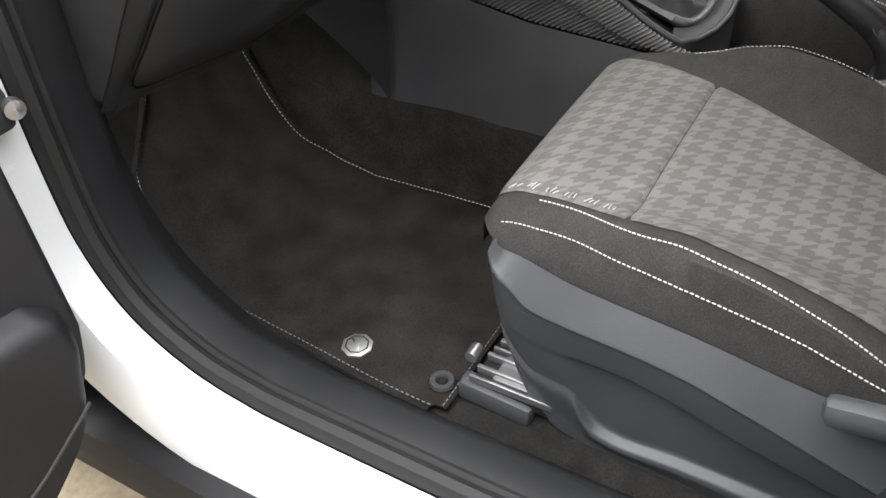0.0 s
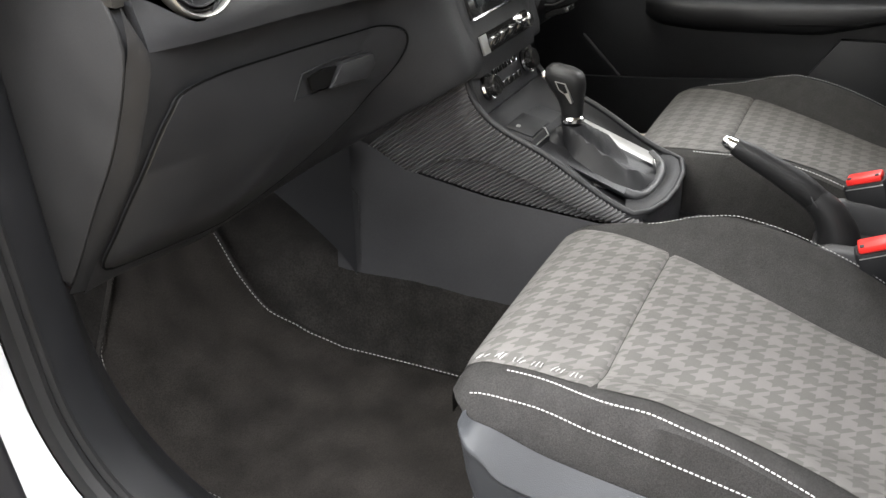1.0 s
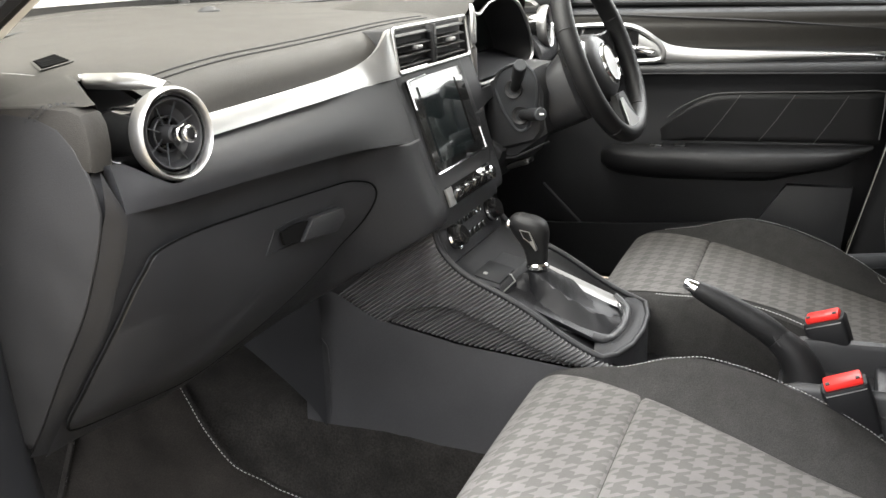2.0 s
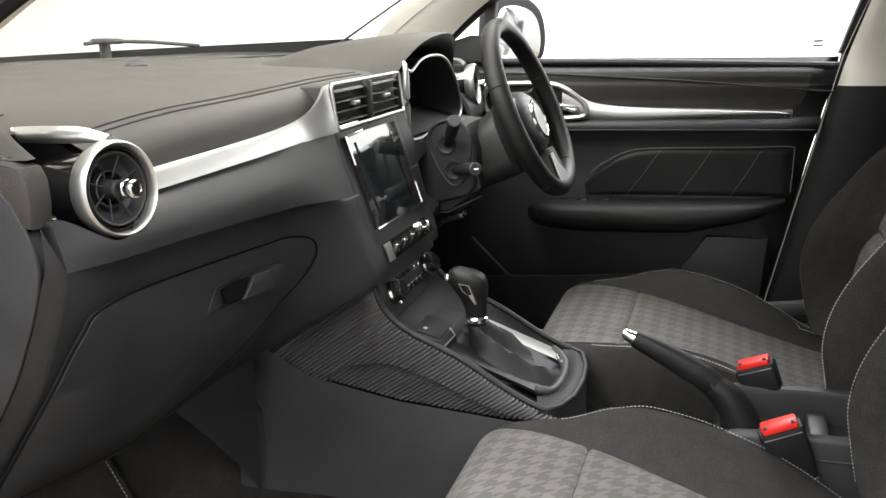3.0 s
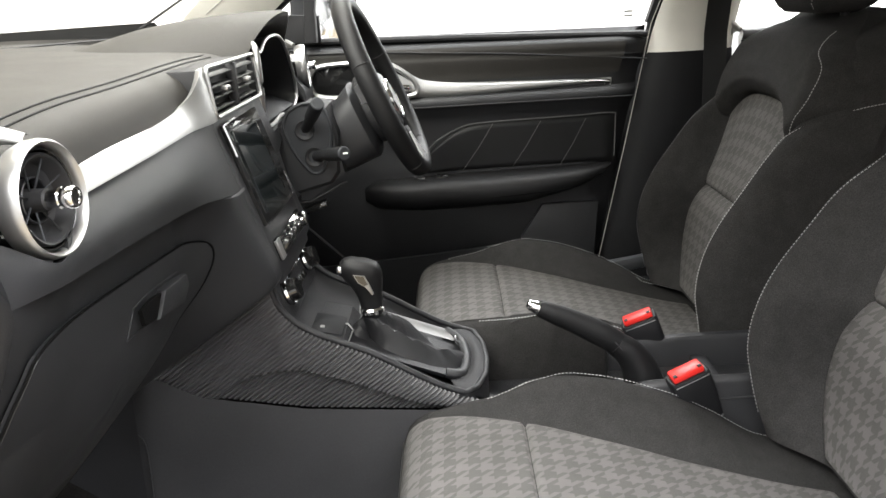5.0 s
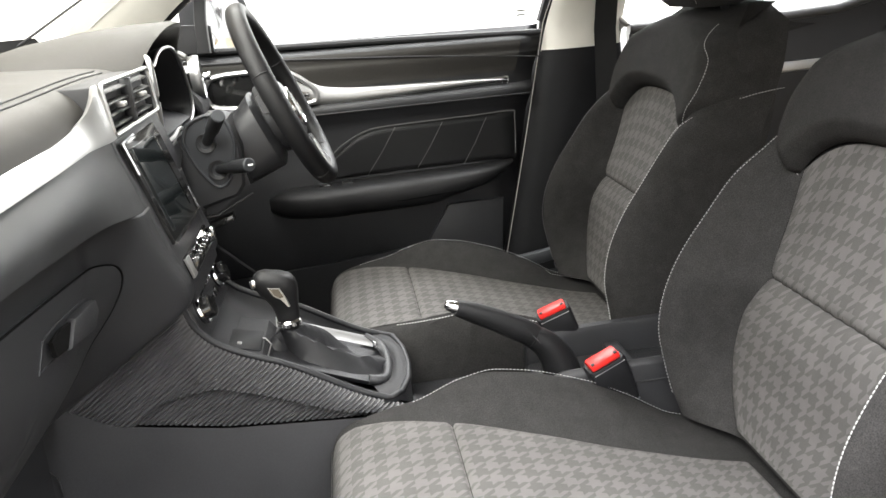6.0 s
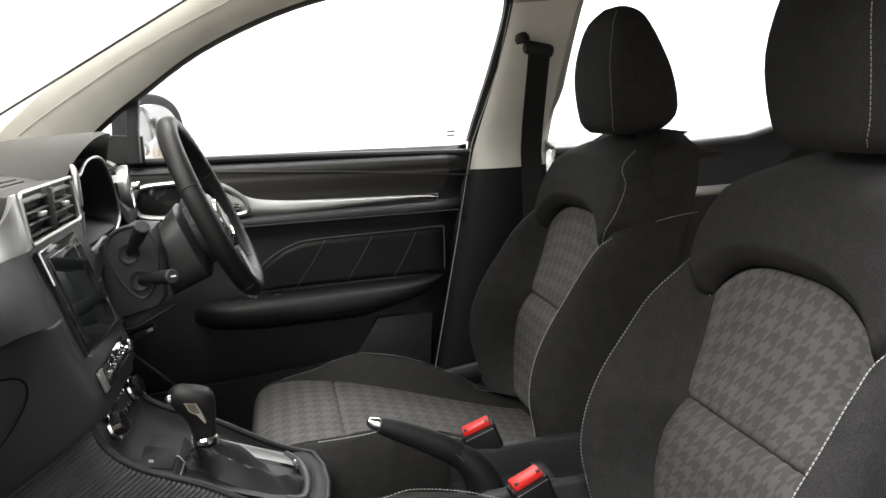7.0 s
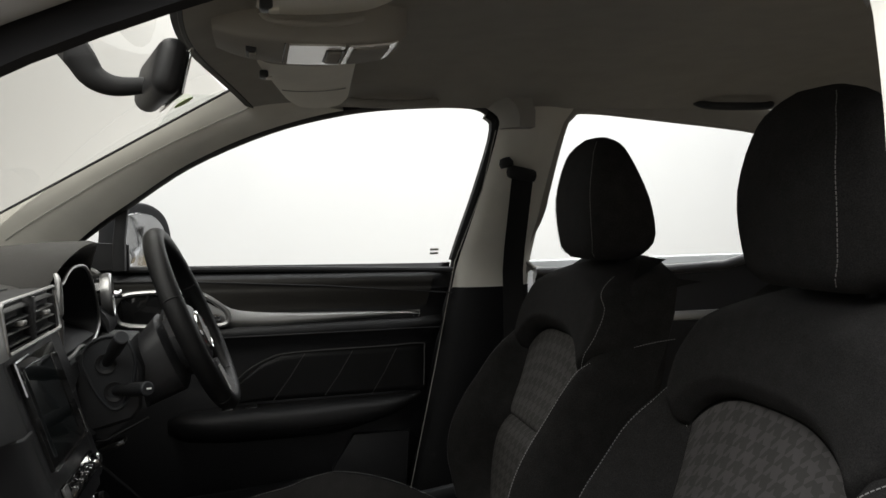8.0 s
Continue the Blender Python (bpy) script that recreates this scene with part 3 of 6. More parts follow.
def rear_door():
    d = thing("rear_door", "closed rear door with black panel", "car door", (.78, -1.3, .4))
    part("door_panel", sheet(lambda u, v: (.775 + .01 * math.sin(6 * v), -1.0 - 1.05 * u, .40 + (.632 + .04 * u * u) * v), 12, 12, thick=.02), PLASTIC, d, "black moulded door panel")
    part("silver_strip", box((.758, -1.42, .903), (.010, .70, .026), .004), SATIN, d, "satin silver trim strip")
    part("door_skin", box((.88, -1.5, .68), (.03, 1.0, .76), .01), PAINT, d)
    ring = spline([(.79 - lean(z), y, z) for y, z in ((-1.0, 1.045), (-1.01, 1.20), (-1.032, 1.38), (-1.05, 1.422), (-1.09, 1.434), (-1.30, 1.416), (-1.56, 1.388), (-1.70, 1.35), (-1.74, 1.30), (-1.70, 1.085), (-1.62, 1.050), (-1.42, 1.036))], 5, closed=True)
    part("window_frame", tube(ring, .007, 8, closed=True, up=(1, 0, 0)), LINING, d, "grey-beige window edge trim")
    part("window_surround", sheet(lambda u, v: tuple(Vector(((.785 - lean(ring[int(u * 59)].z)), ring[int(u * 59)].y, ring[int(u * 59)].z)).lerp(Vector((.80 - lean(1.25 + (ring[int(u * 59)].z - 1.25) * 1.5), -1.37 + (ring[int(u * 59)].y + 1.37) * 1.25, 1.25 + (ring[int(u * 59)].z - 1.25) * 1.35)), v)), 59, 2), LINING, d)
    # paler than the panel: light on the sill's top is put into its colour
    part("window_ledge", tube([(.772, -1.0, 1.034), (.772, -1.38, 1.028), (.772, -1.54, 1.034), (.772, -1.65, 1.060), (.772, -1.9, 1.10)], .014, 12), RIBS, d, "ledge under the window, lit top put in as paler grey")
    g = part("window_pane", sheet(lambda u, v: (.815 - lean(1.02 + .45 * v), -.98 - .80 * u, 1.02 + .45 * v), 4, 4), GLASS, d, "clear side window")
    g.visible_shadow = False
    return d


rear_door()


# ---------------------------------------------------------------- passenger door, wide open
def passenger_door():
    d = thing("passenger_door", "open front door with black inner panel", "car door", (-.92, .33, .4))
    a = Vector((-.872, .20, 0))
    along = Vector((-.985, .17, 0)).normalized()
    face = Vector((-along.y, along.x, 0))
    if face.y > 0:
        face = -face
    def P(s, z, o):
        q = a + along * s + face * o
        return (q.x, q.y, z)
    zs = [.27, .30, .36, .42, .46, .50, .54, .60, .66, .74, .90, 1.04, 1.07]
    os_ = [.00, .045, .075, .088, .092, .092, .090, .086, .082, .075, .06, .05, 0.0]
    def inner(u, v):
        k = v * (len(zs) - 1)
        z, o = lerp(k, range(len(zs)), zs), lerp(k, range(len(zs)), os_)
        u = u ** 2.2
        e = min(1.0, u / .012)
        start = .018 + smooth_at(z, [.27, .345, .398, .461, .52], [.17, .105, .055, .014, .0])
        return P(start + (1.02 - start) * u, z, o * e ** .45)
    part("door_panel", sheet(inner, 48, 24), DOOR_BLACK, d, "black moulded door panel")
    # raised pocket with a rounded front end and a crease along its foot
    def pocket(u, v):
        z = .30 + .285 * v
        s0 = smooth_at(z, [.30, .343, .383, .400, .438, .481, .519, .555, .585], [.18, .134, .092, .077, .058, .048, .040, .044, .075])
        s = s0 + (.70 - s0) * u ** 2
        rim = min(1, (s - s0) / .022, (.585 - z) / .03)
        return P(s, z, .080 + .042 * math.sqrt(max(0, 1 - (1 - max(0, rim)) ** 2)))
    part("map_pocket", sheet(pocket, 60, 40), DOOR_BLACK, d, "black door pocket")
    part("pocket_crease", tube(spline([Vector(P(s, z, .1225)) for s, z in ((.064, .448), (.085, .432), (.115, .410), (.150, .386), (.22, .350))], 4), .0022, 8), RUBBER, d)
    part("door_skin", loft([[P(s, z, o) for z, o in ((b, -.03), (b, -.10), (.6, -.13), (1.05, -.10), (1.05, -.03))] for s, b in ((.0, .45), (.07, .38), (.16, .30), (.3, .25), (1.03, .25))]), PAINT, d, "white painted door skin")
    part("door_hinge", box((-.872, .215, .745), (.05, .06, .05), .01), RUBBER, d, "black hinge")
    part("hinge_bolt", turned([(0, 0), (.011, 0), (.011, .012), (0, .014)], (-.850, .186, .746), (-.3, -1, 0), 12), STEEL, d)
    return d


passenger_door()

# ---------------------------------------------------------------- front seats
def cushion_top(y, dx):
    """Height of the cushion's upper surface at y, dx from the seat's middle."""
    zi = smooth_at(y, [-.84, -.75, -.62, -.50, -.38, -.30, -.25, -.222, -.208, -.202], [.47, .488, .524, .556, .579, .584, .579, .566, .547, .50])
    hi = cushion_half(y)
    cx = smooth_at(y, [-.84, -.67, -.5, -.41, -.33, -.26, -.202], [.232, .243, .243, .235, .207, .195, .185])
    cz = zi + smooth_at(y, [-.84, -.75, -.67, -.6, -.52, -.46, -.41, -.33, -.25, -.202], [.0, .0, .024, .040, .046, .044, .030, .008, .0, .0])
    a = abs(dx)
    if a <= hi:
        return zi + .004 * (1 - (a / hi) ** 2)
    if a <= cx:
        t = (a - hi) / (cx - hi)
        return zi + (cz - zi) * (t * t * (3 - 2 * t)) ** .8
    t = min(1, (a - cx) / (.259 - cx))
    return cz - (cz - .46) * (1 - math.sqrt(max(0, 1 - t * t)))


def cushion_half(y):
    return smooth_at(y, [-.84, -.62, -.5, -.38, -.3, -.22, -.2], [.095, .105, .125, .152, .170, .182, .176])


def back_y(z):
    return -.922 - .30 * (z - .89) + .022 * math.exp(-((z - .70) / .09) ** 2)


def back_bolster(z):
    return smooth_at(z, [.50, .56, .64, .74, .85, .90, .935, .955, 1.2], [.055, .085, .108, .108, .085, .055, .018, .0, .0])


def back_half(z):
    """Half the width of the backrest's middle."""
    return smooth_at(z, [.50, .56, .61, .67, .738, .80, .87, .95], [.120, .178, .196, .184, .156, .166, .176, .178])


def back_width(z):
    """Half the width of the whole backrest."""
    return smooth_at(z, [.50, .56, .64, .75, .85, .90, .95, 1.0, 1.05, 1.085, 1.098], [.236, .252, .260, .262, .258, .252, .246, .240, .214, .160, .10])


def seat(cx, out):
    """A front seat; out is the side towards its door."""
    th = thing("front_seat", "black cloth front seat with grey houndstooth inserts" + (" beside the open door" if out < 0 else " behind the steering wheel"), "car seat", (cx, -.5, .25), "front seats")
    # cushion body
    ys = sorted(set([-.3785, -.3815] + list(np.linspace(-.84, -.26, 40))) | {-.202, -.205, -.212, -.222, -.236, -.25}, reverse=True)
    us = [i / 48 * 2 - 1 for i in range(49)]
    rings = []
    for y in ys:
        w = lerp(y, [-.84, -.35, -.25, -.222, -.202], [.258, .258, .248, .228, .20])
        top = [(cx + w * u, y, cushion_top(y, w * u * .999)) for u in us]
        zf = lerp(y, [-.32, -.27, -.202], [.455, .525, .535])
        bot = [(cx + w * .97, y, zf), (cx - w * .97, y, zf)]
        rings.append(top + bot)
    part("cushion", loft(rings), FABRIC, th, "black woven cloth cushion bolsters")
    # houndstooth insert, two pads with a seam between
    def pad(y0, y1, ny):
        def f(u, v):
            y = y0 + (y1 - y0) * v
            k = 2 * u - 1
            dx = (cushion_half(y) if k > 0 else smooth_at(y, [-.84, -.6, -.5, -.38, -.3, -.22, -.2], [.17, .205, .214, .205, .192, .182, .176])) * k * .995
            dip = .005 * math.exp(-min(abs(y - y0), abs(y - y1)) / .003)
            side = .004 * math.exp(-(1 - abs(2 * u - 1)) / .03)
            return (cx + dx, y, cushion_top(y, dx) + .0055 - dip - side)
        return sheet(f, 24, ny, uv=lambda u, v: (1.04 * (f(u, v)[0] - cx), y0 + (y1 - y0) * v + (0.03 if y0 < -.3 else 0)))
    part("cushion_front_insert", pad(-.3796, -.2035, 60), TOOTH, th, "grey houndstooth cloth pad")
    # worn pale weave along the front edge
    rnd = random.Random(7)
    worn = bmesh.new()
    for i in range(6 if out < 0 else 3):
        for j in range(3):
            if out < 0:
                y = -.226 - .025 * i - .0050 * j + rnd.uniform(-.0015, .0015)
                dx = smooth_at(y, [-.38, -.3, -.22, -.2], [-.200, -.188, -.178, -.172]) + rnd.uniform(0, .004)
            else:
                y = -.206 - .002 * j
                dx = -.165 + .036 * i + .007 * j
            e = rnd.uniform(.006, .013)
            a = Vector((cx + dx, y, cushion_top(y, dx) + .0050))
            b2 = Vector((cx + dx + e, y + rnd.uniform(-.006, .001), cushion_top(y, dx + e) + .0060))
            tube([a, a.lerp(b2, .5) + Vector((0, 0, .0005)), b2], .0007, 5, bm=worn)
    part("worn_threads", worn, THREAD, th, "pale worn weave threads")
    part("cushion_insert", pad(-.80, -.3804, 100), TOOTH, th, "grey houndstooth cloth pad")
    # stitching on crests
    for s in (-1, 1):
        crest = []
        for y in np.linspace(-.33 if s != out else -.275, -.80, 40):
            dx = smooth_at(y, [-.84, -.67, -.5, -.41, -.33, -.26], [.232, .243, .243, .235, .207, .195])
            crest.append((cx + s * dx, y, cushion_top(y, dx) + .0008))
        part("stitching", stitches(crest, (s * .5, 0, 1), width=.0017), THREAD, th, "pale contrast stitching")
    low = []
    for y in np.linspace(-.240, -.80, 50):
        z = smooth_at(y, [-.8, -.66, -.572, -.515, -.457, -.396, -.333, -.259, -.23], [.478, .521, .549, .560, .569, .574, .573, .566, .558])
        w = lerp(y, [-.84, -.35, -.25, -.222, -.202], [.258, .258, .248, .228, .20])
        dx = w
        while cushion_top(y, dx * .999) < z and dx > .2:
            dx -= .0005
        low.append((cx + out * (dx + .0010), y, z))
    part("stitching", stitches(low, (out, 0, .3), width=.0017), THREAD, th, "pale contrast stitching")
    # plastic side cover towards the door: a sharp ridge over a scooped panel with a rib below it
    def cover(u, v):
        y = -.236 - .639 * u
        zt = smooth_at(y, [-.875, -.65, -.476, -.35, -.262, -.245], [.500, .492, .516, .532, .553, .545])
        zb = smooth_at(y, [-.875, -.60, -.497, -.42, -.344, -.30, -.272, -.245], [.22, .21, .236, .245, .256, .288, .345, .43])
        zr = min(zt - .012, smooth_at(y, [-.875, -.66, -.54, -.477, -.414, -.347, -.299, -.275, -.245], [.345, .416, .455, .473, .482, .488, .497, .520, .534]))
        zc = smooth_at(y, [-.875, -.611, -.547, -.481, -.414, -.358, -.30, -.245], [.30, .370, .386, .407, .422, .424, .428, .465])
        zs = max(zb + .012, smooth_at(y, [-.875, -.493, -.422, -.384, -.363, -.35, -.30, -.245], [.262, .288, .284, .292, .320, .350, .360, .43]))
        zc = min(max(zc, zs + .012), zr - .006)
        z = lerp(v, [0, .26, .30, .34, .48, .56, .78, .86, 1], [zt, zr + .004, zr, zr - .005, zc + .006, zc - .008, zs + .008, zs - .004, zb])
        o = lerp(v, [0, .26, .30, .34, .48, 1], [.2610, .2812, .2828, .2800, .270, .247])
        o += .006 * max(0, 1 - abs(v - .87) / .08)
        sc = min(1, max(0, (-.343 - y) / .035))
        dent = min(1, max(0, (v - .48) / .06)) * min(1, max(0, (.84 - v) / .07))
        o -= .013 * sc * sc * (3 - 2 * sc) * dent * dent * (3 - 2 * dent)
        o -= .03 * max(0, 1 - u / .05) ** 2
        return (cx + out * o, y, z)
    part("side_cover", sheet(cover, 70, 90), SIDE_PLASTIC, th, "grey plastic seat side cover")
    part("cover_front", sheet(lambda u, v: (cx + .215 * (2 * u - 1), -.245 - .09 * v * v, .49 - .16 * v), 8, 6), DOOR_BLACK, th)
    lv = part("height_lever", box((cx + out * .288, -.715, .520), (.026, .20, .034), .011, (-8, 0, 0)), SIDE_PLASTIC, th, "grey plastic adjusting lever")
    part("lever_pivot", turned([(0, 0), (.03, 0), (.03, .02), (.024, .026), (0, .026)], (cx + out * .264, -.78, .50), (out, 0, 0), 20), SIDE_PLASTIC, lv)
    # runners
    for s in (-1, 1):
        r = part("seat_runner", box((cx + s * .215, -.53, .285), (.05, .60, .03), .004), STEEL, th, "steel seat runner")
        part("runner_cover", box((cx + s * .243, -.240, .268), (.030, .110, .036), .008, (4, 0, 0)), SIDE_PLASTIC, r, "grey plastic runner end cover")
        part("runner_base", box((cx + s * .205, -.262, .282), (.085, .115, .018), .002), DOOR_BLACK, r, "black runner base")
        part("runner_latch", turned([(0, 0), (.009, 0), (.010, .003), (.010, .022), (.008, .024), (0, .024)], (cx + s * .217, -.186, .296), (-s, 0, 0), 18), STEEL, r)
        for k, (dx, rail) in enumerate(((.248, .005), (.229, .007), (.204, .007), (.191, .005), (.176, .007))):
            part("runner_rail", box((cx + s * dx, -.262, .2965 + .0015 * k), (rail, .122 - .006 * k, .012), .0015), STEEL, r, "bright steel rail")
    part("seat_pan", box((cx, -.53, .40), (.46, .55, .12), .02), RUBBER, th)
    # backrest body: a flat middle between forward-standing bolsters
    fy = .010 if out > 0 else 0.0
    def width(z, x):
        """Half width on the side of x; the bolster beside the console is the fuller one."""
        return back_width(z) + (.016 * min(1.0, max(0.0, (.95 - z) / .07)) if x * out < 0 else 0)
    def face(z, x):
        """The backrest's front at height z, x from its middle."""
        t, hi, W, bo = abs(x), back_half(z), width(z, x), back_bolster(z)
        xc = W - .036
        y = back_y(z) + fy
        if t <= hi:
            return y
        if t <= xc:
            k = (t - hi) / (xc - hi)
            return y + bo * (.35 * k + .65 * k * k * (3 - 2 * k))
        k = min(1.0, (t - xc) / (W - xc))
        return y + bo - (.045 + .25 * bo) * (1 - math.sqrt(max(0.0, 1 - k * k)))
    zz = list(np.linspace(.50, 1.0, 36)) + [1.02, 1.045, 1.065, 1.08, 1.092, 1.098]
    rings = []
    for z in zz:
        W, hi = back_width(z), back_half(z)
        def half_line(sg):
            xc = width(z, sg) - .036
            return [sg * x for x in [hi * k for k in np.linspace(0, 1, 6)] + [hi + (xc - hi) * k for k in np.linspace(.14, 1, 7)] + [xc + .036 * math.sin(math.pi / 2 * k) for k in np.linspace(.2, 1, 6)]]
        line = half_line(-1)[:0:-1] + half_line(1)
        fall = .09 * max(0.0, (z - 1.0) / .098) ** 2
        ring = [(cx + x, face(z, x) - fall, z) for x in line]
        e, f = face(z, width(z, 1)) - fall, face(z, -width(z, -1)) - fall
        Wp, Wn = width(z, 1), width(z, -1)
        r = back_y(z) + fy - smooth_at(z, [.5, .7, .9, 1.0, 1.07, 1.098], [.10, .115, .125, .128, .125, .110])
        ring += [(cx + Wp, e * .66 + r * .34, z), (cx + Wp * .985, e * .3 + r * .7, z), (cx + Wp * .90, r + .012, z), (cx + W * .6, r, z), (cx, r - .006, z), (cx - W * .6, r, z), (cx - Wn * .90, r + .012, z), (cx - Wn * .985, f * .3 + r * .7, z), (cx - Wn, f * .66 + r * .34, z)]
        rings.append(ring)
    part("backrest", loft(rings), FABRIC, th, "black woven cloth backrest")
    # houndstooth inserts of the backrest, parted by a quilted seam
    def arch_z(x):
        return .941 - .066 * min(1.0, abs(x) / .176) ** 3
    def bpad(z0, z1, upper):
        def f(u, v):
            k = 2 * u - 1
            z = z0 + (z1 - z0) * v
            if upper:
                z = z0 + (arch_z(.176 * k) - z0) * v
            x = back_half(z) * k * .998
            gap = abs(z - z0) if upper else abs(z1 - z)
            dip = .011 * math.exp(-gap / .008) + (.0012 * math.sin(x * 260) * math.exp(-gap / .02))
            rim = .007 * math.exp(-(1 - abs(k)) / .03)
            return (cx + x, back_y(z) + fy + .012 - dip - rim, z)
        return sheet(f, 40, 60, uv=lambda u, v: (.185 * (2 * u - 1), z0 + (z1 - z0) * v))
    part("backrest_insert", bpad(.7388, .941, True), TOOTH, th, "grey houndstooth cloth pad")
    part("backrest_lower_insert", bpad(.515, .7380, False), TOOTH, th, "grey houndstooth cloth pad")
    # stitching along the bolster crests, wrapping round behind the shoulders
    for s in (-1, 1):
        keys = []
        for z in (.535, .58, .64, .70, .76, .82, .87, .905):
            x = s * (width(z, s) - .035)
            keys.append((cx + x, face(z, x) + .0012, z))
        W = back_width(.94)
        keys += [(cx + s * (W - .008), face(.93, W - .008) + .001, .930), (cx + s * (W + .0012), back_y(.945) + fy - .045, .946), (cx + s * (W * .997 + .0012), back_y(.95) + fy - .085, .952), (cx + s * (W * .985 + .0012), back_y(.95) + fy - .115, .954)]
        # driver's door-side row is the same stitching, shade put in as darker thread
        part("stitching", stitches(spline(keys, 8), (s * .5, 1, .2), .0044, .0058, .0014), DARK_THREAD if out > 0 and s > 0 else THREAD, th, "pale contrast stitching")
    # shoulder pad, a bulging piece above the insert
    def shoulder(u, v):
        k = 2 * u - 1
        lim = .250
        t0 = abs(k) * lim
        zb = arch_z(t0) if t0 < .176 else .875 + .062 * ((t0 - .176) / .074) ** .9
        zt = 1.094 - .040 * abs(k) ** 4
        z = zb + (zt - zb) * v
        half = smooth_at(z, [.86, .90, .94, .98, 1.02, 1.05, 1.08], [.236, .244, .249, .245, .226, .200, .165])
        x = half * math.copysign(math.sin(abs(k) * math.pi / 2) * .35 + abs(k) * .65, k)
        h = (z - zb) / .15
        o = .040 * min(1.0, max(0.0, h) / .22) ** .5 * (1 - .35 * max(0.0, v - .4) / .6)
        e = max(0.0, (abs(k) - .72) / .28)
        back = .115 * max(0.0, (v - .70) / .30) ** 2.4 + .085 * (1 - math.sqrt(max(0.0, 1 - e * e)))
        return (cx + x, back_y(z) + fy + .006 + o - back, z)
    part("shoulder_pad", sheet(shoulder, 60, 30), FABRIC, th, "black cloth shoulder pad")
    if out > 0:
        row = [Vector(shoulder(.5 - .5 * smooth_at(v, [0, .35, .6, .8, .93], [.70, .86, .88, .80, .66]), v)) + Vector((-.001, .0015, .0005)) for v in np.linspace(.01, .90, 30)]
        part("stitching", stitches(row, (-.5, 1, 0), .0042, .0058, .0011), THREAD, th, "pale contrast stitching")
    for s in (-1, 1):
        corner = [Vector(shoulder(.5 + s * .5 * k, 0)) + Vector((0, .002, -.001)) for k in np.linspace(.70, .95, 12)]
        # door-side corners: same thread, dimmed in colour for the shaded side
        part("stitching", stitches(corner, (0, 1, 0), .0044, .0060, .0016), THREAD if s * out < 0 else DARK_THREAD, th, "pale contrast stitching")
    # headrest: flat front, wedge-shaped sides, domed top
    def hr(t):
        hw = smooth_at(t, [0, .06, .18, .40, .70, .88, .96, 1.0], [.098, .118, .132, .138, .122, .098, .072, .040])
        yf = smooth_at(t, [0, .08, .45, .85, 1.0], [-.962, -.946, -.938, -.958, -.985])
        yr = smooth_at(t, [0, .06, .18, .45, .80, .94, 1.0], [-1.045, -1.075, -1.092, -1.080, -1.046, -1.028, -1.010])
        yc, hd = (yf + yr) / 2, (yf - yr) / 2
        n = .50
        return [(cx + hw * math.copysign(abs(math.cos(q)) ** n, math.cos(q)) * (1 - .10 * max(0.0, -math.sin(q))), yc + hd * math.copysign(abs(math.sin(q)) ** n, math.sin(q)), 1.094 + .250 * t) for q in [2 * math.pi * j / 48 for j in range(48)]]
    hd = part("headrest", loft([hr(t) for t in (0, .015, .04, .08, .13, .2, .3, .4, .5, .6, .7, .78, .85, .90, .94, .97, .99, 1.0)]), FABRIC, th, "black cloth headrest")
    for s in (-1, 1):
        edge = []
        for t in np.linspace(.03, .96, 30):
            r = hr(t)
            p = Vector(r[8] if s > 0 else r[16])
            edge.append(p + Vector((s * .0012, .0008, 0)))
        # both seams match in kind; one is blackened so that it sinks into shade
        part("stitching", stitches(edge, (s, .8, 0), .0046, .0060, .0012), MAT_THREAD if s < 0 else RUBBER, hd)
        # steel post coloured black so that its shine doesn't show
        part("headrest_post", tube([(cx + s * .06, -1.022, 1.04), (cx + s * .06, -1.022, 1.11)], .008, 10), RUBBER, hd, "headrest post, steel coloured black to stay out of sight")
    # recliner hinge cover at the backrest's foot
    for s in (-1, 1):
        part("hinge_cover", turned([(0, 0), (.045, 0), (.045, .012), (.036, .022), (0, .022)], (cx + s * .238, -.815, .53), (s, 0, 0), 24), SIDE_PLASTIC, th, "grey plastic hinge cover")
    return th


seat(-.365, -1)
seat(.355, 1)


def buckle(x, y, z, turn):
    th = thing("seat_belt_buckle", "black seat belt buckle with red release button", "buckle", (x, y, z - .12), "seat belt buckles")
    tilt = (-22, 0, turn)
    m = pose(x, y, z, *tilt)
    rings = []
    for d, hx, hy in ((.0, .0195, .030), (-.004, .0212, .0325), (-.040, .0206, .031), (-.080, .0182, .027), (-.110, .0165, .022), (-.118, .013, .018)):
        rings.append([m @ Vector((hx * math.copysign(abs(math.cos(q)) ** .35, math.cos(q)), hy * math.copysign(abs(math.sin(q)) ** .35, math.sin(q)), d)) for q in [2 * math.pi * j / 32 for j in range(32)]])
    part("buckle_body", loft(rings), DOOR_BLACK, th, "black housing")
    rb = part("release_button", box(m @ Vector((0, 0, .004)), (.030, .052, .012), .004, tilt), RED, th, "red release button")
    for k in (-1, 1):
        part("button_notch", box(m @ Vector((-.011, .020 * k, .0104)), (.007, .006, .002), .0006, tilt), RUBBER, rb)
    part("tongue_slot", box(m @ Vector((.014, 0, .0015)), (.006, .040, .006), .001, tilt), BLACK, th)
    part("buckle_lip", box(m @ Vector((-.0208, 0, -.005)), (.0016, .054, .0014), .0004, tilt), SATIN, th, "thin pale button surround")
    part("housing_seam", box(m @ Vector((-.004, 0, -.082)), (.034, .050, .0018), .0006, tilt), SIDE_PLASTIC, th)
    part("buckle_stalk", box((x, y - .030, z - .12), (.016, .034, .10), .006, (-14, 0, turn)), RUBBER, th)
    return th


buckle(-.102, -.640, .588, 6)
buckle(.098, -.610, .600, -6)

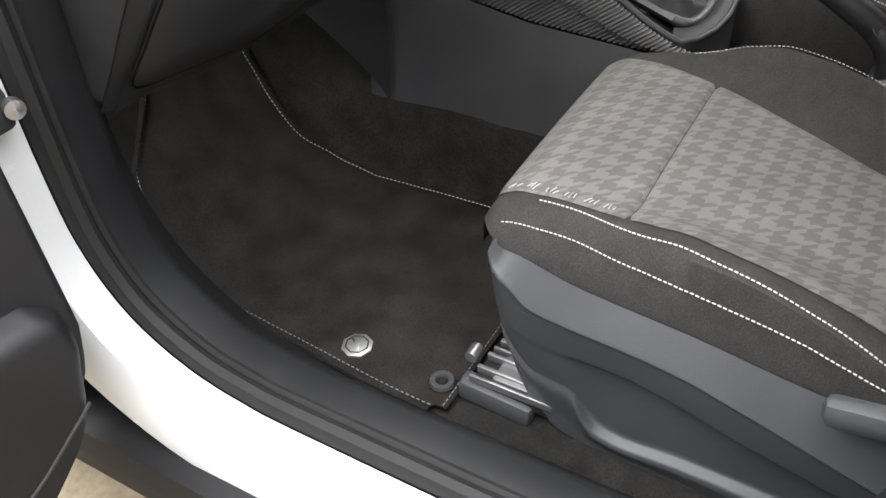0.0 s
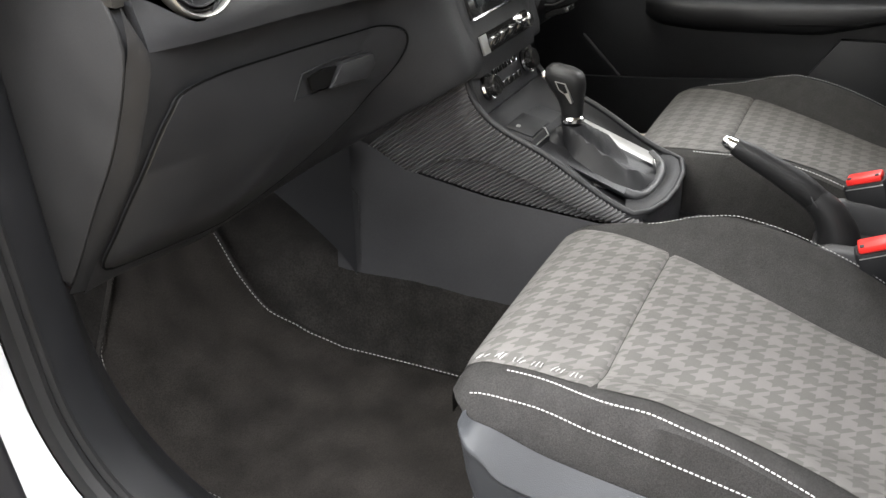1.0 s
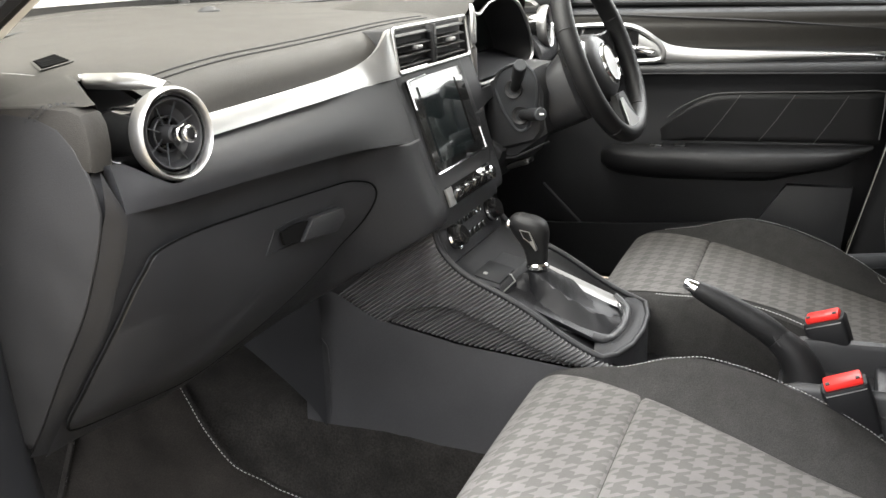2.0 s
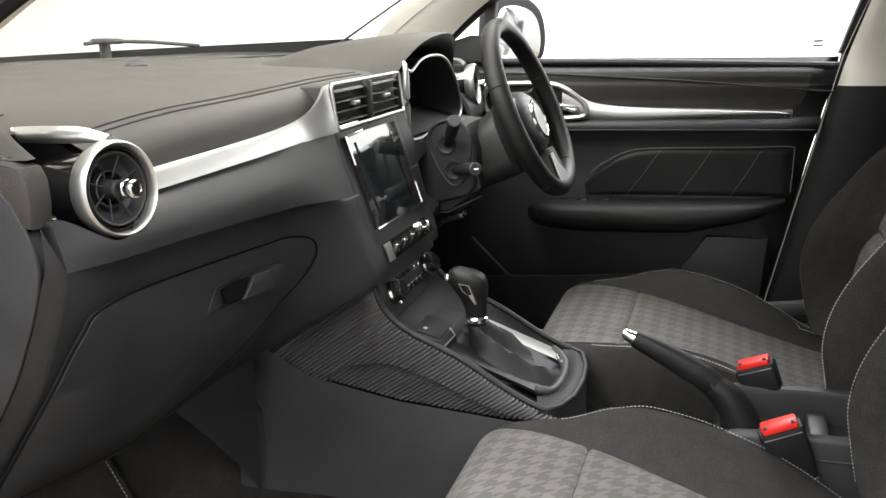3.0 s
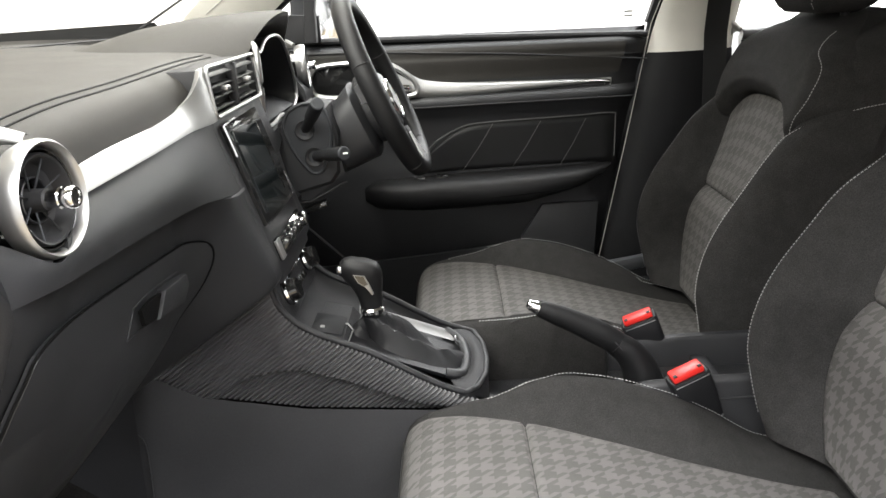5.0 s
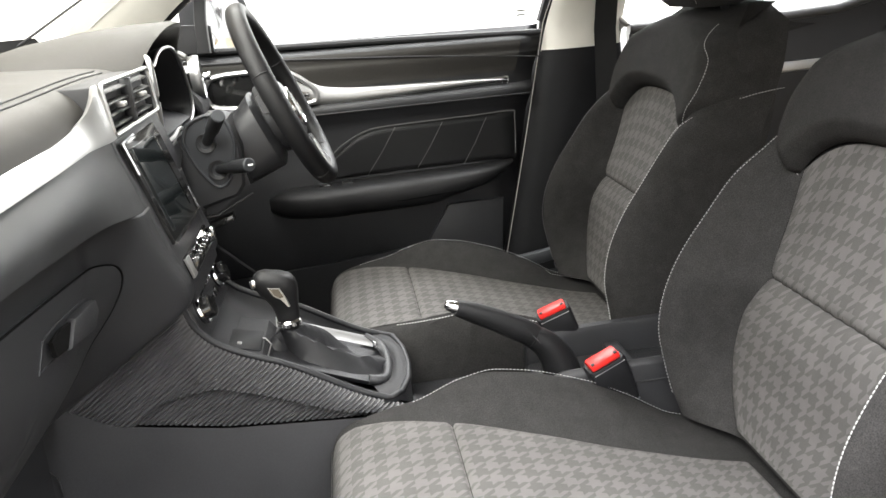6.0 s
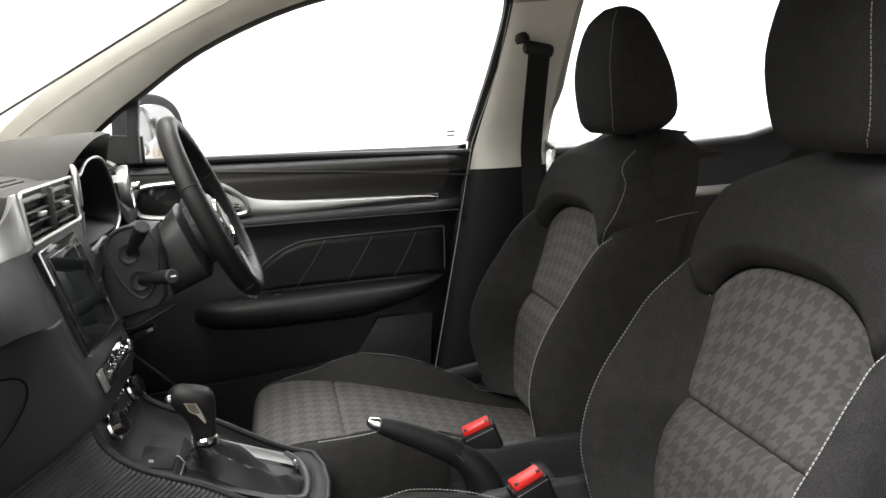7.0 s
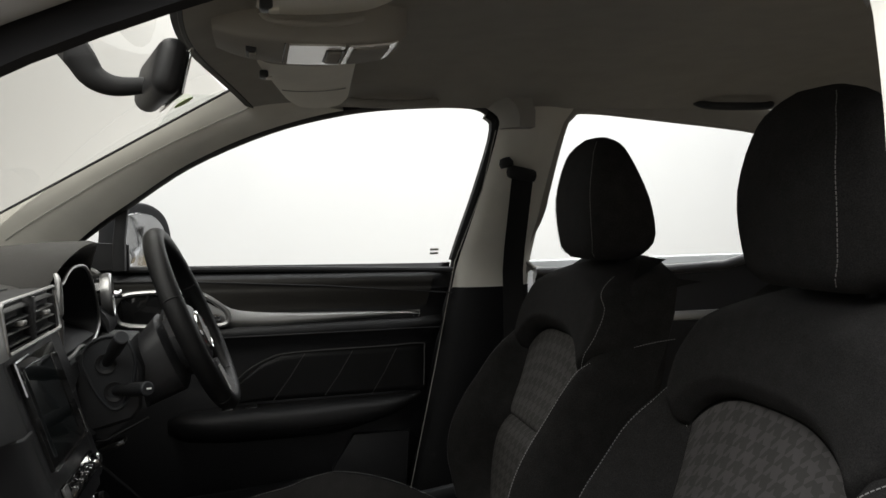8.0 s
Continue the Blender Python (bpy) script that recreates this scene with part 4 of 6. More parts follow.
# ---------------------------------------------------------------- dashboard
def crease(x):
    """Lower edge of the upper fascia."""
    return lerp(x, [-.72, -.498, -.26, -.15, .15, .2, .72], [.970, .956, .936, .922, .922, .93, .968])


def end_edge(z):
    """How far forward the corner edge at either end of the dashboard lies."""
    return smooth_at(z, [.655, .678, .771, .844, .886, .927, .971, 1.016], [.222, .206, .133, .078, .055, .035, .0215, .030])


def end_seam(z):
    return smooth_at(z, [.655, .70, .788, .865, .902, .935, .976, 1.0, 1.02], [.235, .20, .140, .086, .066, .050, .037, .040, .048])


def to_end(x):
    """0 along most of the dashboard, 1 at its ends."""
    t = min(1, max(0, (abs(x) - .53) / .18))
    return t * t * (3 - 2 * t)


def dash():
    th = thing("dashboard", "dark grey moulded dashboard with silver strip", "dashboard", (0, .4, .66))
    N = 60
    # upper fascia, from its lower crease to the silver strip
    def fascia(u, v):
        x = -.712 + 1.424 * u
        q = min(1, abs(abs(x) - .642) / .066)
        z0, z1 = crease(x), 1.018 - .034 * math.cos(math.pi / 2 * q) ** 2
        if .185 < x < .555:
            z1 = max(z0 + .004, .955)
        z = z0 + (z1 - z0) * v
        v = (z - z0) / (1.018 - z0)
        y = .012 + .026 * v - .010 * math.sin(math.pi * v) + .012 * (1 - abs(2 * u - 1)) ** 2
        k = min(1.0, max(0.0, (.36 - abs(x)) / .20))
        y += (lerp(z, [.78, .86, 1.01, 1.03], [-.040, -.020, .026, .030]) + .002 - y) * k * k * (3 - 2 * k)
        e = min(1, max(0, (abs(x) - .64) / .07)) ** 1.5
        y += (end_edge(z) - y) * e
        return (x, y, z)
    part("fascia", sheet(fascia, 260, 8, thick=-.012), PLASTIC, th, "dark grey grained fascia")
    for s in (-1, 1):
        def facet(u, v):
            z = 1.014 - .352 * v
            x0 = lerp(z, [.66, .966, .985, 1.012], [.711, .711, .718, .7255])
            return (s * (x0 + (.7265 - x0) * u), end_edge(z) - .0005 + (end_seam(z) - end_edge(z)) * u ** 1.4 * (1 if z < .96 else max(0, (1.014 - z) / .054)), z)
        # same plastic as the fascia, coloured darker to offset bounce from the floor
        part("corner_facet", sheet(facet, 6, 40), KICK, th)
    def lip(u, v):
        p = fascia(u, 0)
        return (p[0], p[1] + (max(p[1], .052) + .01 - p[1]) * v, p[2] - .003 * math.sin(math.pi * v))
    part("fascia_lip", sheet(lip, 160, 3), PLASTIC, th)
    # knee panel below
    low = [Vector((y, z)) for y, z in ((.050, .98), (.050, .90), (.056, .85), (.075, .78), (.12, .715), (.165, .67), (.20, .656), (.30, .66))]
    LOW = spline([Vector((p.x, p.y, 0)) for p in low], 4)
    STK = spline([Vector((y, z, 0)) for y, z in ((.0, .93), (-.006, .90), (-.018, .86), (-.030, .825), (-.038, .797), (-.034, .780), (.0, .772), (.06, .77))], 4)
    def knee_at(x, v):
        """The lower panel, which swings out to meet the centre stack."""
        k = v * (len(LOW) - 1)
        a = Vector((lerp(k, range(len(LOW)), [p.x for p in LOW]), lerp(k, range(len(LOW)), [p.y for p in LOW])))
        b = Vector((lerp(k, range(len(STK)), [p.x for p in STK]), lerp(k, range(len(STK)), [p.y for p in STK])))
        w = min(1.0, max(0.0, (.290 - abs(x)) / .145))
        p = a.lerp(b, w * w * (3 - 2 * w))
        z = min(p.y, crease(x))
        return (x, p.x + (end_edge(z) - p.x) * to_end(x), z)
    part("knee_panel", sheet(lambda u, v: knee_at(-.712 + 1.424 * u, v), 180, len(LOW) - 1), PLASTIC, th, "dark grey lower panel")
    # end cap beside the door
    block = [(.039, 1.0125), (.035, 1.035), (.0355, 1.056), (.041, 1.068), (.056, 1.073), (.10, 1.075), (.20, 1.072), (.36, 1.05), (.36, 1.0125)]
    prof = [(end_seam(z) + .004, z) for z in np.linspace(1.010, .67, 16)] + [(.34, .67), (.36, 1.010)]
    for s in (-1, 1):
        part("corner_block", prism(block, s * .699, s * .7275, "x", .005), SOFT, th, "dark grey padded dashboard corner")
        part("end_panel", prism(prof, s * .698, s * .7235, "x", .004), PLASTIC, th, "dark grey end panel")
    # seams of the end panel and its stitched corner
    for s in (-1, 1):
        part("end_lid", prism([(.14, 1.068), (.10, 1.064), (.072, 1.054), (.056, 1.036)] + [(end_seam(z) + .0012, z) for z in np.linspace(1.012, .68, 18)] + [(.30, .68), (.32, 1.03)], s * .7225, s * .7285, "x", .0025), VINYL, th, "dark grey end lid")
        for k in (0, .011):
            part("corner_stitching", stitches(spline([(s * .7284, .100 + k, 1.060), (s * .7284, .088 + k, 1.0685), (s * .724, .076 + k, 1.0752), (s * .708, .066 + k, 1.0755)], 6), (s * .5, 0, 1), .0046, .0064, .0013), RUBBER, th, "dark double stitching")
    # soft upper pad
    PADP = spline([Vector((y, z, 0)) for y, z in ((.048, 1.040), (.056, 1.062), (.074, 1.081), (.105, 1.092), (.16, 1.098), (.30, 1.106), (.50, 1.116), (.80, 1.130))], 5)
    def pad_at(x, v):
        p = PADP[int(round(v * (len(PADP) - 1)))]
        y = min(max(p.x, .135) if .19 < x < .54 else p.x, glass_edge(x) + .01)
        z = p.y - .03 * max(0, (abs(x) - .40) / .32) ** 2
        # swell over the centre
        z += .006 * math.exp(-(x / .22) ** 2) * (1 if v > .15 else v / .15)
        return (x, y, z)
    part("dash_pad", sheet(lambda u, v: pad_at(-.612 + 1.224 * u, v), N, len(PADP) - 1), SOFT, th, "soft grained dashboard top pad")
    def trough_top(x, y):
        return lerp(y, [.048, .105, .16, .30, .80], [1.06, 1.092, 1.098, 1.106, 1.130]) - .03 * max(0, (abs(x) - .40) / .32) ** 2
    for s in (-1, 1):
        def corner(u, v):
            x = s * (.612 + .113 * u)
            y0 = .155
            y = y0 + (max(y0 + .01, glass_edge(x) + .01) - y0) * v
            return (x, y, trough_top(x, y))
        part("pad_corner", sheet(corner, 10, 16), SOFT, th)
        # the pad runs on over the corner and closes the trough along a slanting edge
        P1, P3 = Vector((s * .702, .043, 1.074)), Vector((s * .602, .176, 1.0915))
        def cover_at(u, v):
            p = P1.lerp(P3, u)
            q = Vector((s * .716, p.y, trough_top(.716, p.y) - .001))
            z0 = p.z - .007 * max(0.0, 1 - v / .12) ** 2
            return (p.x + (q.x - p.x) * v, p.y, z0 + (max(q.z, 1.074) - p.z) * v)
        part("corner_pad", sheet(cover_at, 16, 14), SOFT, th, "soft grained pad corner")
        part("corner_wall", sheet(lambda u, v: (lambda p: (p.x, p.y + .001, p.z - .006 - .10 * v))(P1.lerp(P3, u)), 8, 4), RUBBER, th)
        # glossy trough in which the round vent sits
        part("vent_trough", sheet(lambda u, v: (s * (.604 + .100 * u), .034 + .124 * v, .974 + .035 * v ** 2 + .016 * (2 * u - 1) ** 2), 8, 8), PIANO, th, "glossy black vent recess")
        part("trough_back", sheet(lambda u, v: (s * (.604 + .100 * u), .156, .97 + (trough_top(.66, .156) - .972) * v), 4, 4), RUBBER, th)
        part("trough_side", sheet(lambda u, v: (s * .609, .046 + .112 * u, .975 + (trough_top(.61, .046 + .112 * u) - .981) * v), 8, 4), RUBBER, th)
    def pad_z(x, y):
        return lerp(y, [p.x for p in PADP], [p.y for p in PADP]) - .03 * max(0, (abs(x) - .40) / .32) ** 2 + .006 * math.exp(-(x / .22) ** 2)
    for k in (0, .012):
        run = [(x, .086 + k, pad_z(x, .086 + k) + .0006) for x in np.linspace(-.60, .12, 140)]
        part("pad_seam", tube(run, .0010, 6), RUBBER, th)
        part("pad_stitching", stitches([(x, y, z + .0006) for x, y, z in run], (0, -.4, 1), .0040, .0066, .0014), LOWER, th, "dark double stitching")
    # raised demister edge and light sensor
    part("demister_slot", tube([(x, glass_edge(x) - .10, 1.118) for x in np.linspace(-.5, .6, 20)], .005, 8, flat=.4), RUBBER, th)
    part("light_sensor", turned([(.022, 0), (.021, .004), (.013, .010), (0, .012)], (.03, .50, 1.1195), (0, 0, 1), 20), RUBBER, th, "small black light sensor dome")
    # side demister grille in the pad's corner
    A, B, C, D = Vector((-.568, .280, 0)), Vector((-.526, .289, 0)), Vector((-.552, .232, 0)), Vector((-.598, .231, 0))
    def on_pad(p, h):
        return Vector((p.x, p.y, trough_top(p.x, p.y) + h))
    def quad(u, v, h):
        return on_pad((A.lerp(B, u)).lerp(D.lerp(C, u), v), h)
    sv = part("side_demister", sheet(lambda u, v: tuple(quad(u, v, .0012)), 8, 8, thick=0), BLACK, th, "black side demister grille")
    frm = [quad(u, v, .002) for u, v in ((0, 0), (.5, 0), (1, 0), (1, .5), (1, 1), (.5, 1), (0, 1), (0, .5))]
    part("demister_frame", tube(frm, .0025, 8, closed=True, flat=.4), SOFT, sv)
    for k in range(5):
        part("slat", tube([quad(.06, .14 + .18 * k, .003), quad(.94, .14 + .18 * k, .003)], .0022, 6, flat=.6), BLACK, sv)
    # silver strip
    def strip(u, v):
        x = -.575 + .448 * u
        bot = lerp(x, [-.575, -.34, -.2, -.127], [1.0165, 1.0165, 1.018, 1.021])
        top = smooth_at(x, [-.575, -.33, -.22, -.18, -.155, -.138, -.127], [1.038, 1.041, 1.047, 1.058, 1.076, 1.091, 1.093])
        k = min(1.0, max(0.0, (x + .21) / .07))
        return (x, .030 + .012 * v - .0012 * math.sin(math.pi * v) ** .5 + .004 * u - .016 * k * k * (3 - 2 * k), bot + (top - bot) * v)
    part("silver_strip", sheet(strip, 40, 8, thick=-.008), SATIN, th, "satin silver dashboard strip")
    # glovebox
    gb = spline([(x, 0, z) for x, z in ((-.683, .896), (-.652, .917), (-.50, .908), (-.32, .893), (-.258, .886), (-.232, .872), (-.236, .842), (-.270, .800), (-.345, .755), (-.45, .715), (-.60, .690), (-.695, .690), (-.705, .76), (-.702, .84))], 6, closed=True)
    def on_knee(x, z, o):
        row = sorted([(q[2], q[1]) for q in [knee_at(x, k / 40) for k in range(36)]])
        return lerp(z, [q[0] for q in row], [q[1] for q in row]) - o
    bm = bmesh.new()
    c = Vector((-.46, 0, .81))
    rings = []
    for k, o in ((1.0, .002), (1.0, .0065), (.992, .0090), (.6, .0095), (.2, .0095), (.01, .0095)):
        rings.append([(lambda q: (q.x, on_knee(q.x, q.z, o), q.z))(c.lerp(p, k)) for p in gb])
    loft(rings, closed=True, caps=False, bm=bm)
    lid = part("glovebox_lid", bm, PLASTIC, th, "dark grey glovebox lid")
    gap = [(p.x, on_knee(p.x, p.z, .0075), p.z) for p in [c + (q - c) * 1.006 for q in gb]]
    part("glovebox_gap", tube(gap, .0014, 6, closed=True, up=(0, 1, 0)), BLACK, th)
    pk = [(-.474, .844), (-.458, .873), (-.412, .874), (-.300, .864), (-.293, .843), (-.320, .826), (-.408, .838)]
    part("handle_bezel", tube([(x, on_knee(x, z, .0100), z) for x, z in pk], .0012, 6, closed=True, up=(0, 1, 0)), PLASTIC, lid)
    # flat patch without a hollow; the recess's shade is put in as black
    part("handle_recess", prism([(-.452, .868), (-.420, .870), (-.390, .866), (-.414, .845), (-.448, .850)], .0355, .0400, "y", 0), BLACK, lid)
    part("glovebox_handle", prism([(-.380, .866), (-.303, .860), (-.299, .844), (-.323, .830), (-.411, .842)], .0330, .050, "y", .003), PLASTIC, lid, "dark grey glovebox handle")
    # round vents
    def vent(s):
        ax = Vector((s * .11, -.99, .06)).normalized()
        c = Vector((s * .629, .022, 1.032))
        v = part("round_vent", turned([(.030, -.090), (.035, -.070), (.037, -.030), (.041, -.010), (.041, 0), (.0395, 0), (.0395, -.022), (.012, -.030), (0, -.031)], c, ax, 40), PIANO, th, "glossy black vent barrel")
        part("vent_ring", turned([(.0432, .001), (.0440, .0065), (.0456, .0082), (.0474, .0065), (.0485, .001), (.0480, -.006), (.0445, -.015), (.041, -.015), (.0432, -.004)], c, ax, 56, closed=True), SATIN, v, "satin silver vent ring")
        part("vent_inner", turned([(.0375, -.001), (.0362, .0015), (.0345, .0005), (.030, -.012), (.0195, -.018), (.0195, -.021), (.031, -.016), (.0375, -.005)], c, ax, 48, closed=True), PLASTIC, v, "dark grey inner ring")
        side = ax.cross(Vector((0, 0, 1))).normalized()
        up = side.cross(ax).normalized()
        for k in range(8):
            q = 2 * math.pi * (k + .45) / 8
            d = side * math.cos(q) + up * math.sin(q)
            part("vent_blade", tube([c + d * .008 - ax * .010, c + d * .033 - ax * .003], .0006, 6, flat=1.6, up=ax), SIDE_PLASTIC, v)
        part("vent_core", turned([(.0170, -.009), (.0180, -.008), (.0190, -.009), (.0185, -.016), (.0172, -.016)], c, ax, 32, closed=True), PLASTIC, v)
        part("vent_hub", turned([(0, .002), (.009, .001), (.010, -.018), (0, -.02)], c, ax, 20), RUBBER, v)
        kb = part("vent_knob", turned([(.0070, .0), (.0075, .010), (.0092, .011), (.0092, .0135), (.0080, .0145), (.0080, .0165), (.0092, .0175), (.0092, .024), (.0080, .026), (.0060, .026), (.0055, .024), (0, .024)], c, ax, 28), CHROME, v, "chrome vent knob")
        part("knob_centre", turned([(0, .0248), (.0054, .0248), (.0054, .022), (0, .022)], c, ax, 20), PIANO, kb)
        # silver brow along the trough's inner edge
        top = spline([(s * .598, .168, 1.089), (s * .622, .125, 1.0925), (s * .636, .085, 1.0945), (s * .628, .055, 1.0925), (s * .614, .036, 1.083)], 6)
        def brow(u, w):
            p = top[int(round(u * (len(top) - 1)))]
            h = .0165 * min(1, (u / .08) ** .5 if u < .08 else 1) * lerp(u, [0, .7, 1], [1, 1, .5])
            return (p.x + s * (.006 * math.sin(math.pi * w) + .004 * w), p.y - .002 * w, p.z - h * w)
        part("vent_brow", sheet(brow, len(top) - 1, 6), SATIN, v, "satin silver vent brow")
        part("brow_top", sheet(lambda u, w: (lambda p: (p.x - s * .012 * w, p.y + .004 * w, p.z - .0035 * w * w))(top[int(round(u * (len(top) - 1)))]), len(top) - 1, 3), SATIN, v)
    vent(-1)
    vent(1)
    # centre vents
    def fr(cxm, cz, w, h, r, depth=.0):
        pts = []
        for sx, sz in ((1, 1), (-1, 1), (-1, -1), (1, -1)):
            for k in range(5):
                q = {(1, 1): 0, (-1, 1): 90, (-1, -1): 180, (1, -1): 270}[(sx, sz)] + k * 22.5
                pts.append((cxm + sx * (w - r) + r * math.cos(radians(q)), cz + sz * (h - r) + r * math.sin(radians(q))))
        return pts
    cv = part("centre_vent", tube([(x, .022 + .10 * (z - 1.055), z) for x, z in fr(.012, 1.058, .142, .034, .008)], .0030, 8, closed=True, up=(0, 1, 0)), SATIN, th, "satin silver centre vent frame")
    part("vent_box", box((.012, .060, 1.057), (.28, .05, .066), .004), RUBBER, cv)
    part("vent_divider", box((.012, .030, 1.057), (.012, .02, .064), .002), PLASTIC, cv)
    for s in (-1, 1):
        for k in range(4):
            part("slat", box((.012 + s * .072, .034, 1.034 + .0155 * k), (.125, .020, .0026), .001, (14, 0, 0)), PLASTIC, cv)
        part("vent_tab", box((.012 + s * .066, .022, 1.058), (.020, .012, .007), .002), SATIN, cv, "silver vent tab")
    # centre stack: screen with its bezel
    def stack(x, z, o=0.0):
        y = lerp(z, [.60, .70, .78, .80, .86, 1.01, 1.03], [-.06, -.045, -.040, -.038, -.020, .026, .030])
        return (x, y - o, z)
    def body(u, v):
        z = .775 + .25 * v
        w = lerp(z, [.775, .86, .92, 1.02], [.135, .150, .155, .150])
        x = .005 + w * (2 * u - 1)
        e = max(0, abs(2 * u - 1) - .78) / .22
        p = stack(x, z)
        return (x, p[1] + .020 * e ** 2.2, z)
    part("centre_face", sheet(body, 24, 12), PLASTIC, th, "dark grey centre stack")
    part("stack_core", box((0, .16, .70), (.25, .26, .20), .01), RUBBER, th)
    scr = part("infotainment_screen", sheet(lambda u, v: stack(-.102 + .205 * u, .862 + .148 * v, .006), 4, 4, thick=-.012), PIANO, th, "glossy black infotainment screen")
    part("display_glass", sheet(lambda u, v: stack(-.078 + .137 * u, .876 + .122 * v, .0085), 4, 4, thick=-.003), SCREEN, scr, "dark screen glass")
    for x0, z0, x1, z1 in ((-.104, .862, .104, .862), (-.104, 1.010, -.104, .965), (-.104, 1.010, -.04, 1.012), (.104, .862, .104, .90)):
        part("chrome_edge", tube([stack(x0, z0, .007), stack(x1, z1, .007)], .0022, 6), CHROME, scr, "chrome screen edge")
    part("screen_side_keys", sheet(lambda u, v: stack(.066 + .032 * u, .880 + .115 * v, .0085), 2, 2, thick=-.003), PIANO, scr)
    row = part("switch_panel", sheet(lambda u, v: stack(-.095 + .19 * u, .806 + .030 * v, .005), 6, 2, thick=-.006), PIANO, th, "black switch plate with silver tip")
    part("plate_tip", sheet(lambda u, v: stack(-.0965 + .022 * u, .8065 + .029 * v, .0062), 3, 3, thick=-.004), SATIN, row, "satin silver tip")
    for k in range(4):
        part("switch", box(stack(-.062 + .036 * k, .821, .009), (.028, .008, .018), .002, (18, 0, 0)), PIANO, row)
    part("hazard_knob", turned([(.013, 0), (.013, .012), (.010, .014), (0, .014)], stack(.075, .822, .006), (0, -1, .3), 20), CHROME, row)
    # instrument binnacle
    def hood(y, w, h, dip=0.0, base=1.072):
        return [(.36 + w * k, y + .055 * k * k * (1 if y < .14 else .3), base + h * (1 - abs(k) ** 2.6) - .03 * abs(k) ** 8 - dip) for k in [j / 14 - 1 for j in range(29)]]
    bn = part("instrument_hood", loft([hood(.48, .26, .030, .012), hood(.36, .28, .050, .006), hood(.26, .28, .068), hood(.17, .255, .080), hood(.08, .225, .086), hood(.012, .205, .086), hood(.0, .200, .082), hood(.004, .196, .075), hood(.05, .19, .058), hood(.12, .185, .045)], closed=False, caps=False), SOFT, th, "soft instrument hood")
    rim = spline([(x, .030, z) for x, z in ((.205, .966), (.192, 1.03), (.199, 1.088), (.235, 1.089), (.285, 1.106), (.347, 1.112), (.42, 1.107), (.475, 1.084), (.528, 1.03), (.545, .985), (.51, .962), (.44, .950), (.36, .962), (.28, .956))], 5, closed=True)
    part("cluster_rim", tube(rim, .0034, 8, closed=True, up=(0, 1, 0)), SATIN, bn, "satin silver cluster rim")
    part("rim_flank", tube(spline([(.207, .030, .962), (.192, .026, 1.03), (.197, .028, 1.092), (.203, .034, 1.108)], 6), [.003 + .003 * math.sin(math.pi * i / 18) for i in range(19)], 8), SATIN, bn)
    part("cluster_step", sheet(lambda u, v: (.215 + .31 * u, .034 + .08 * v, .964 + .032 * v), 8, 3), PLASTIC, bn, "dark sloping cluster sill")
    part("cluster_screen", prism([(p.x, p.z) for p in rim[::2]], .12, .125, "y", 0), SCREEN, bn, "dark instrument screen")
    part("cluster_shroud", loft([[(.36 + (p.x - .36) * k, y, 1.03 + (p.z - 1.03) * k) for p in rim] for k, y in ((1, .028), (.95, .07), (.93, .12))], caps=False), RUBBER, bn)
    return th


dash()


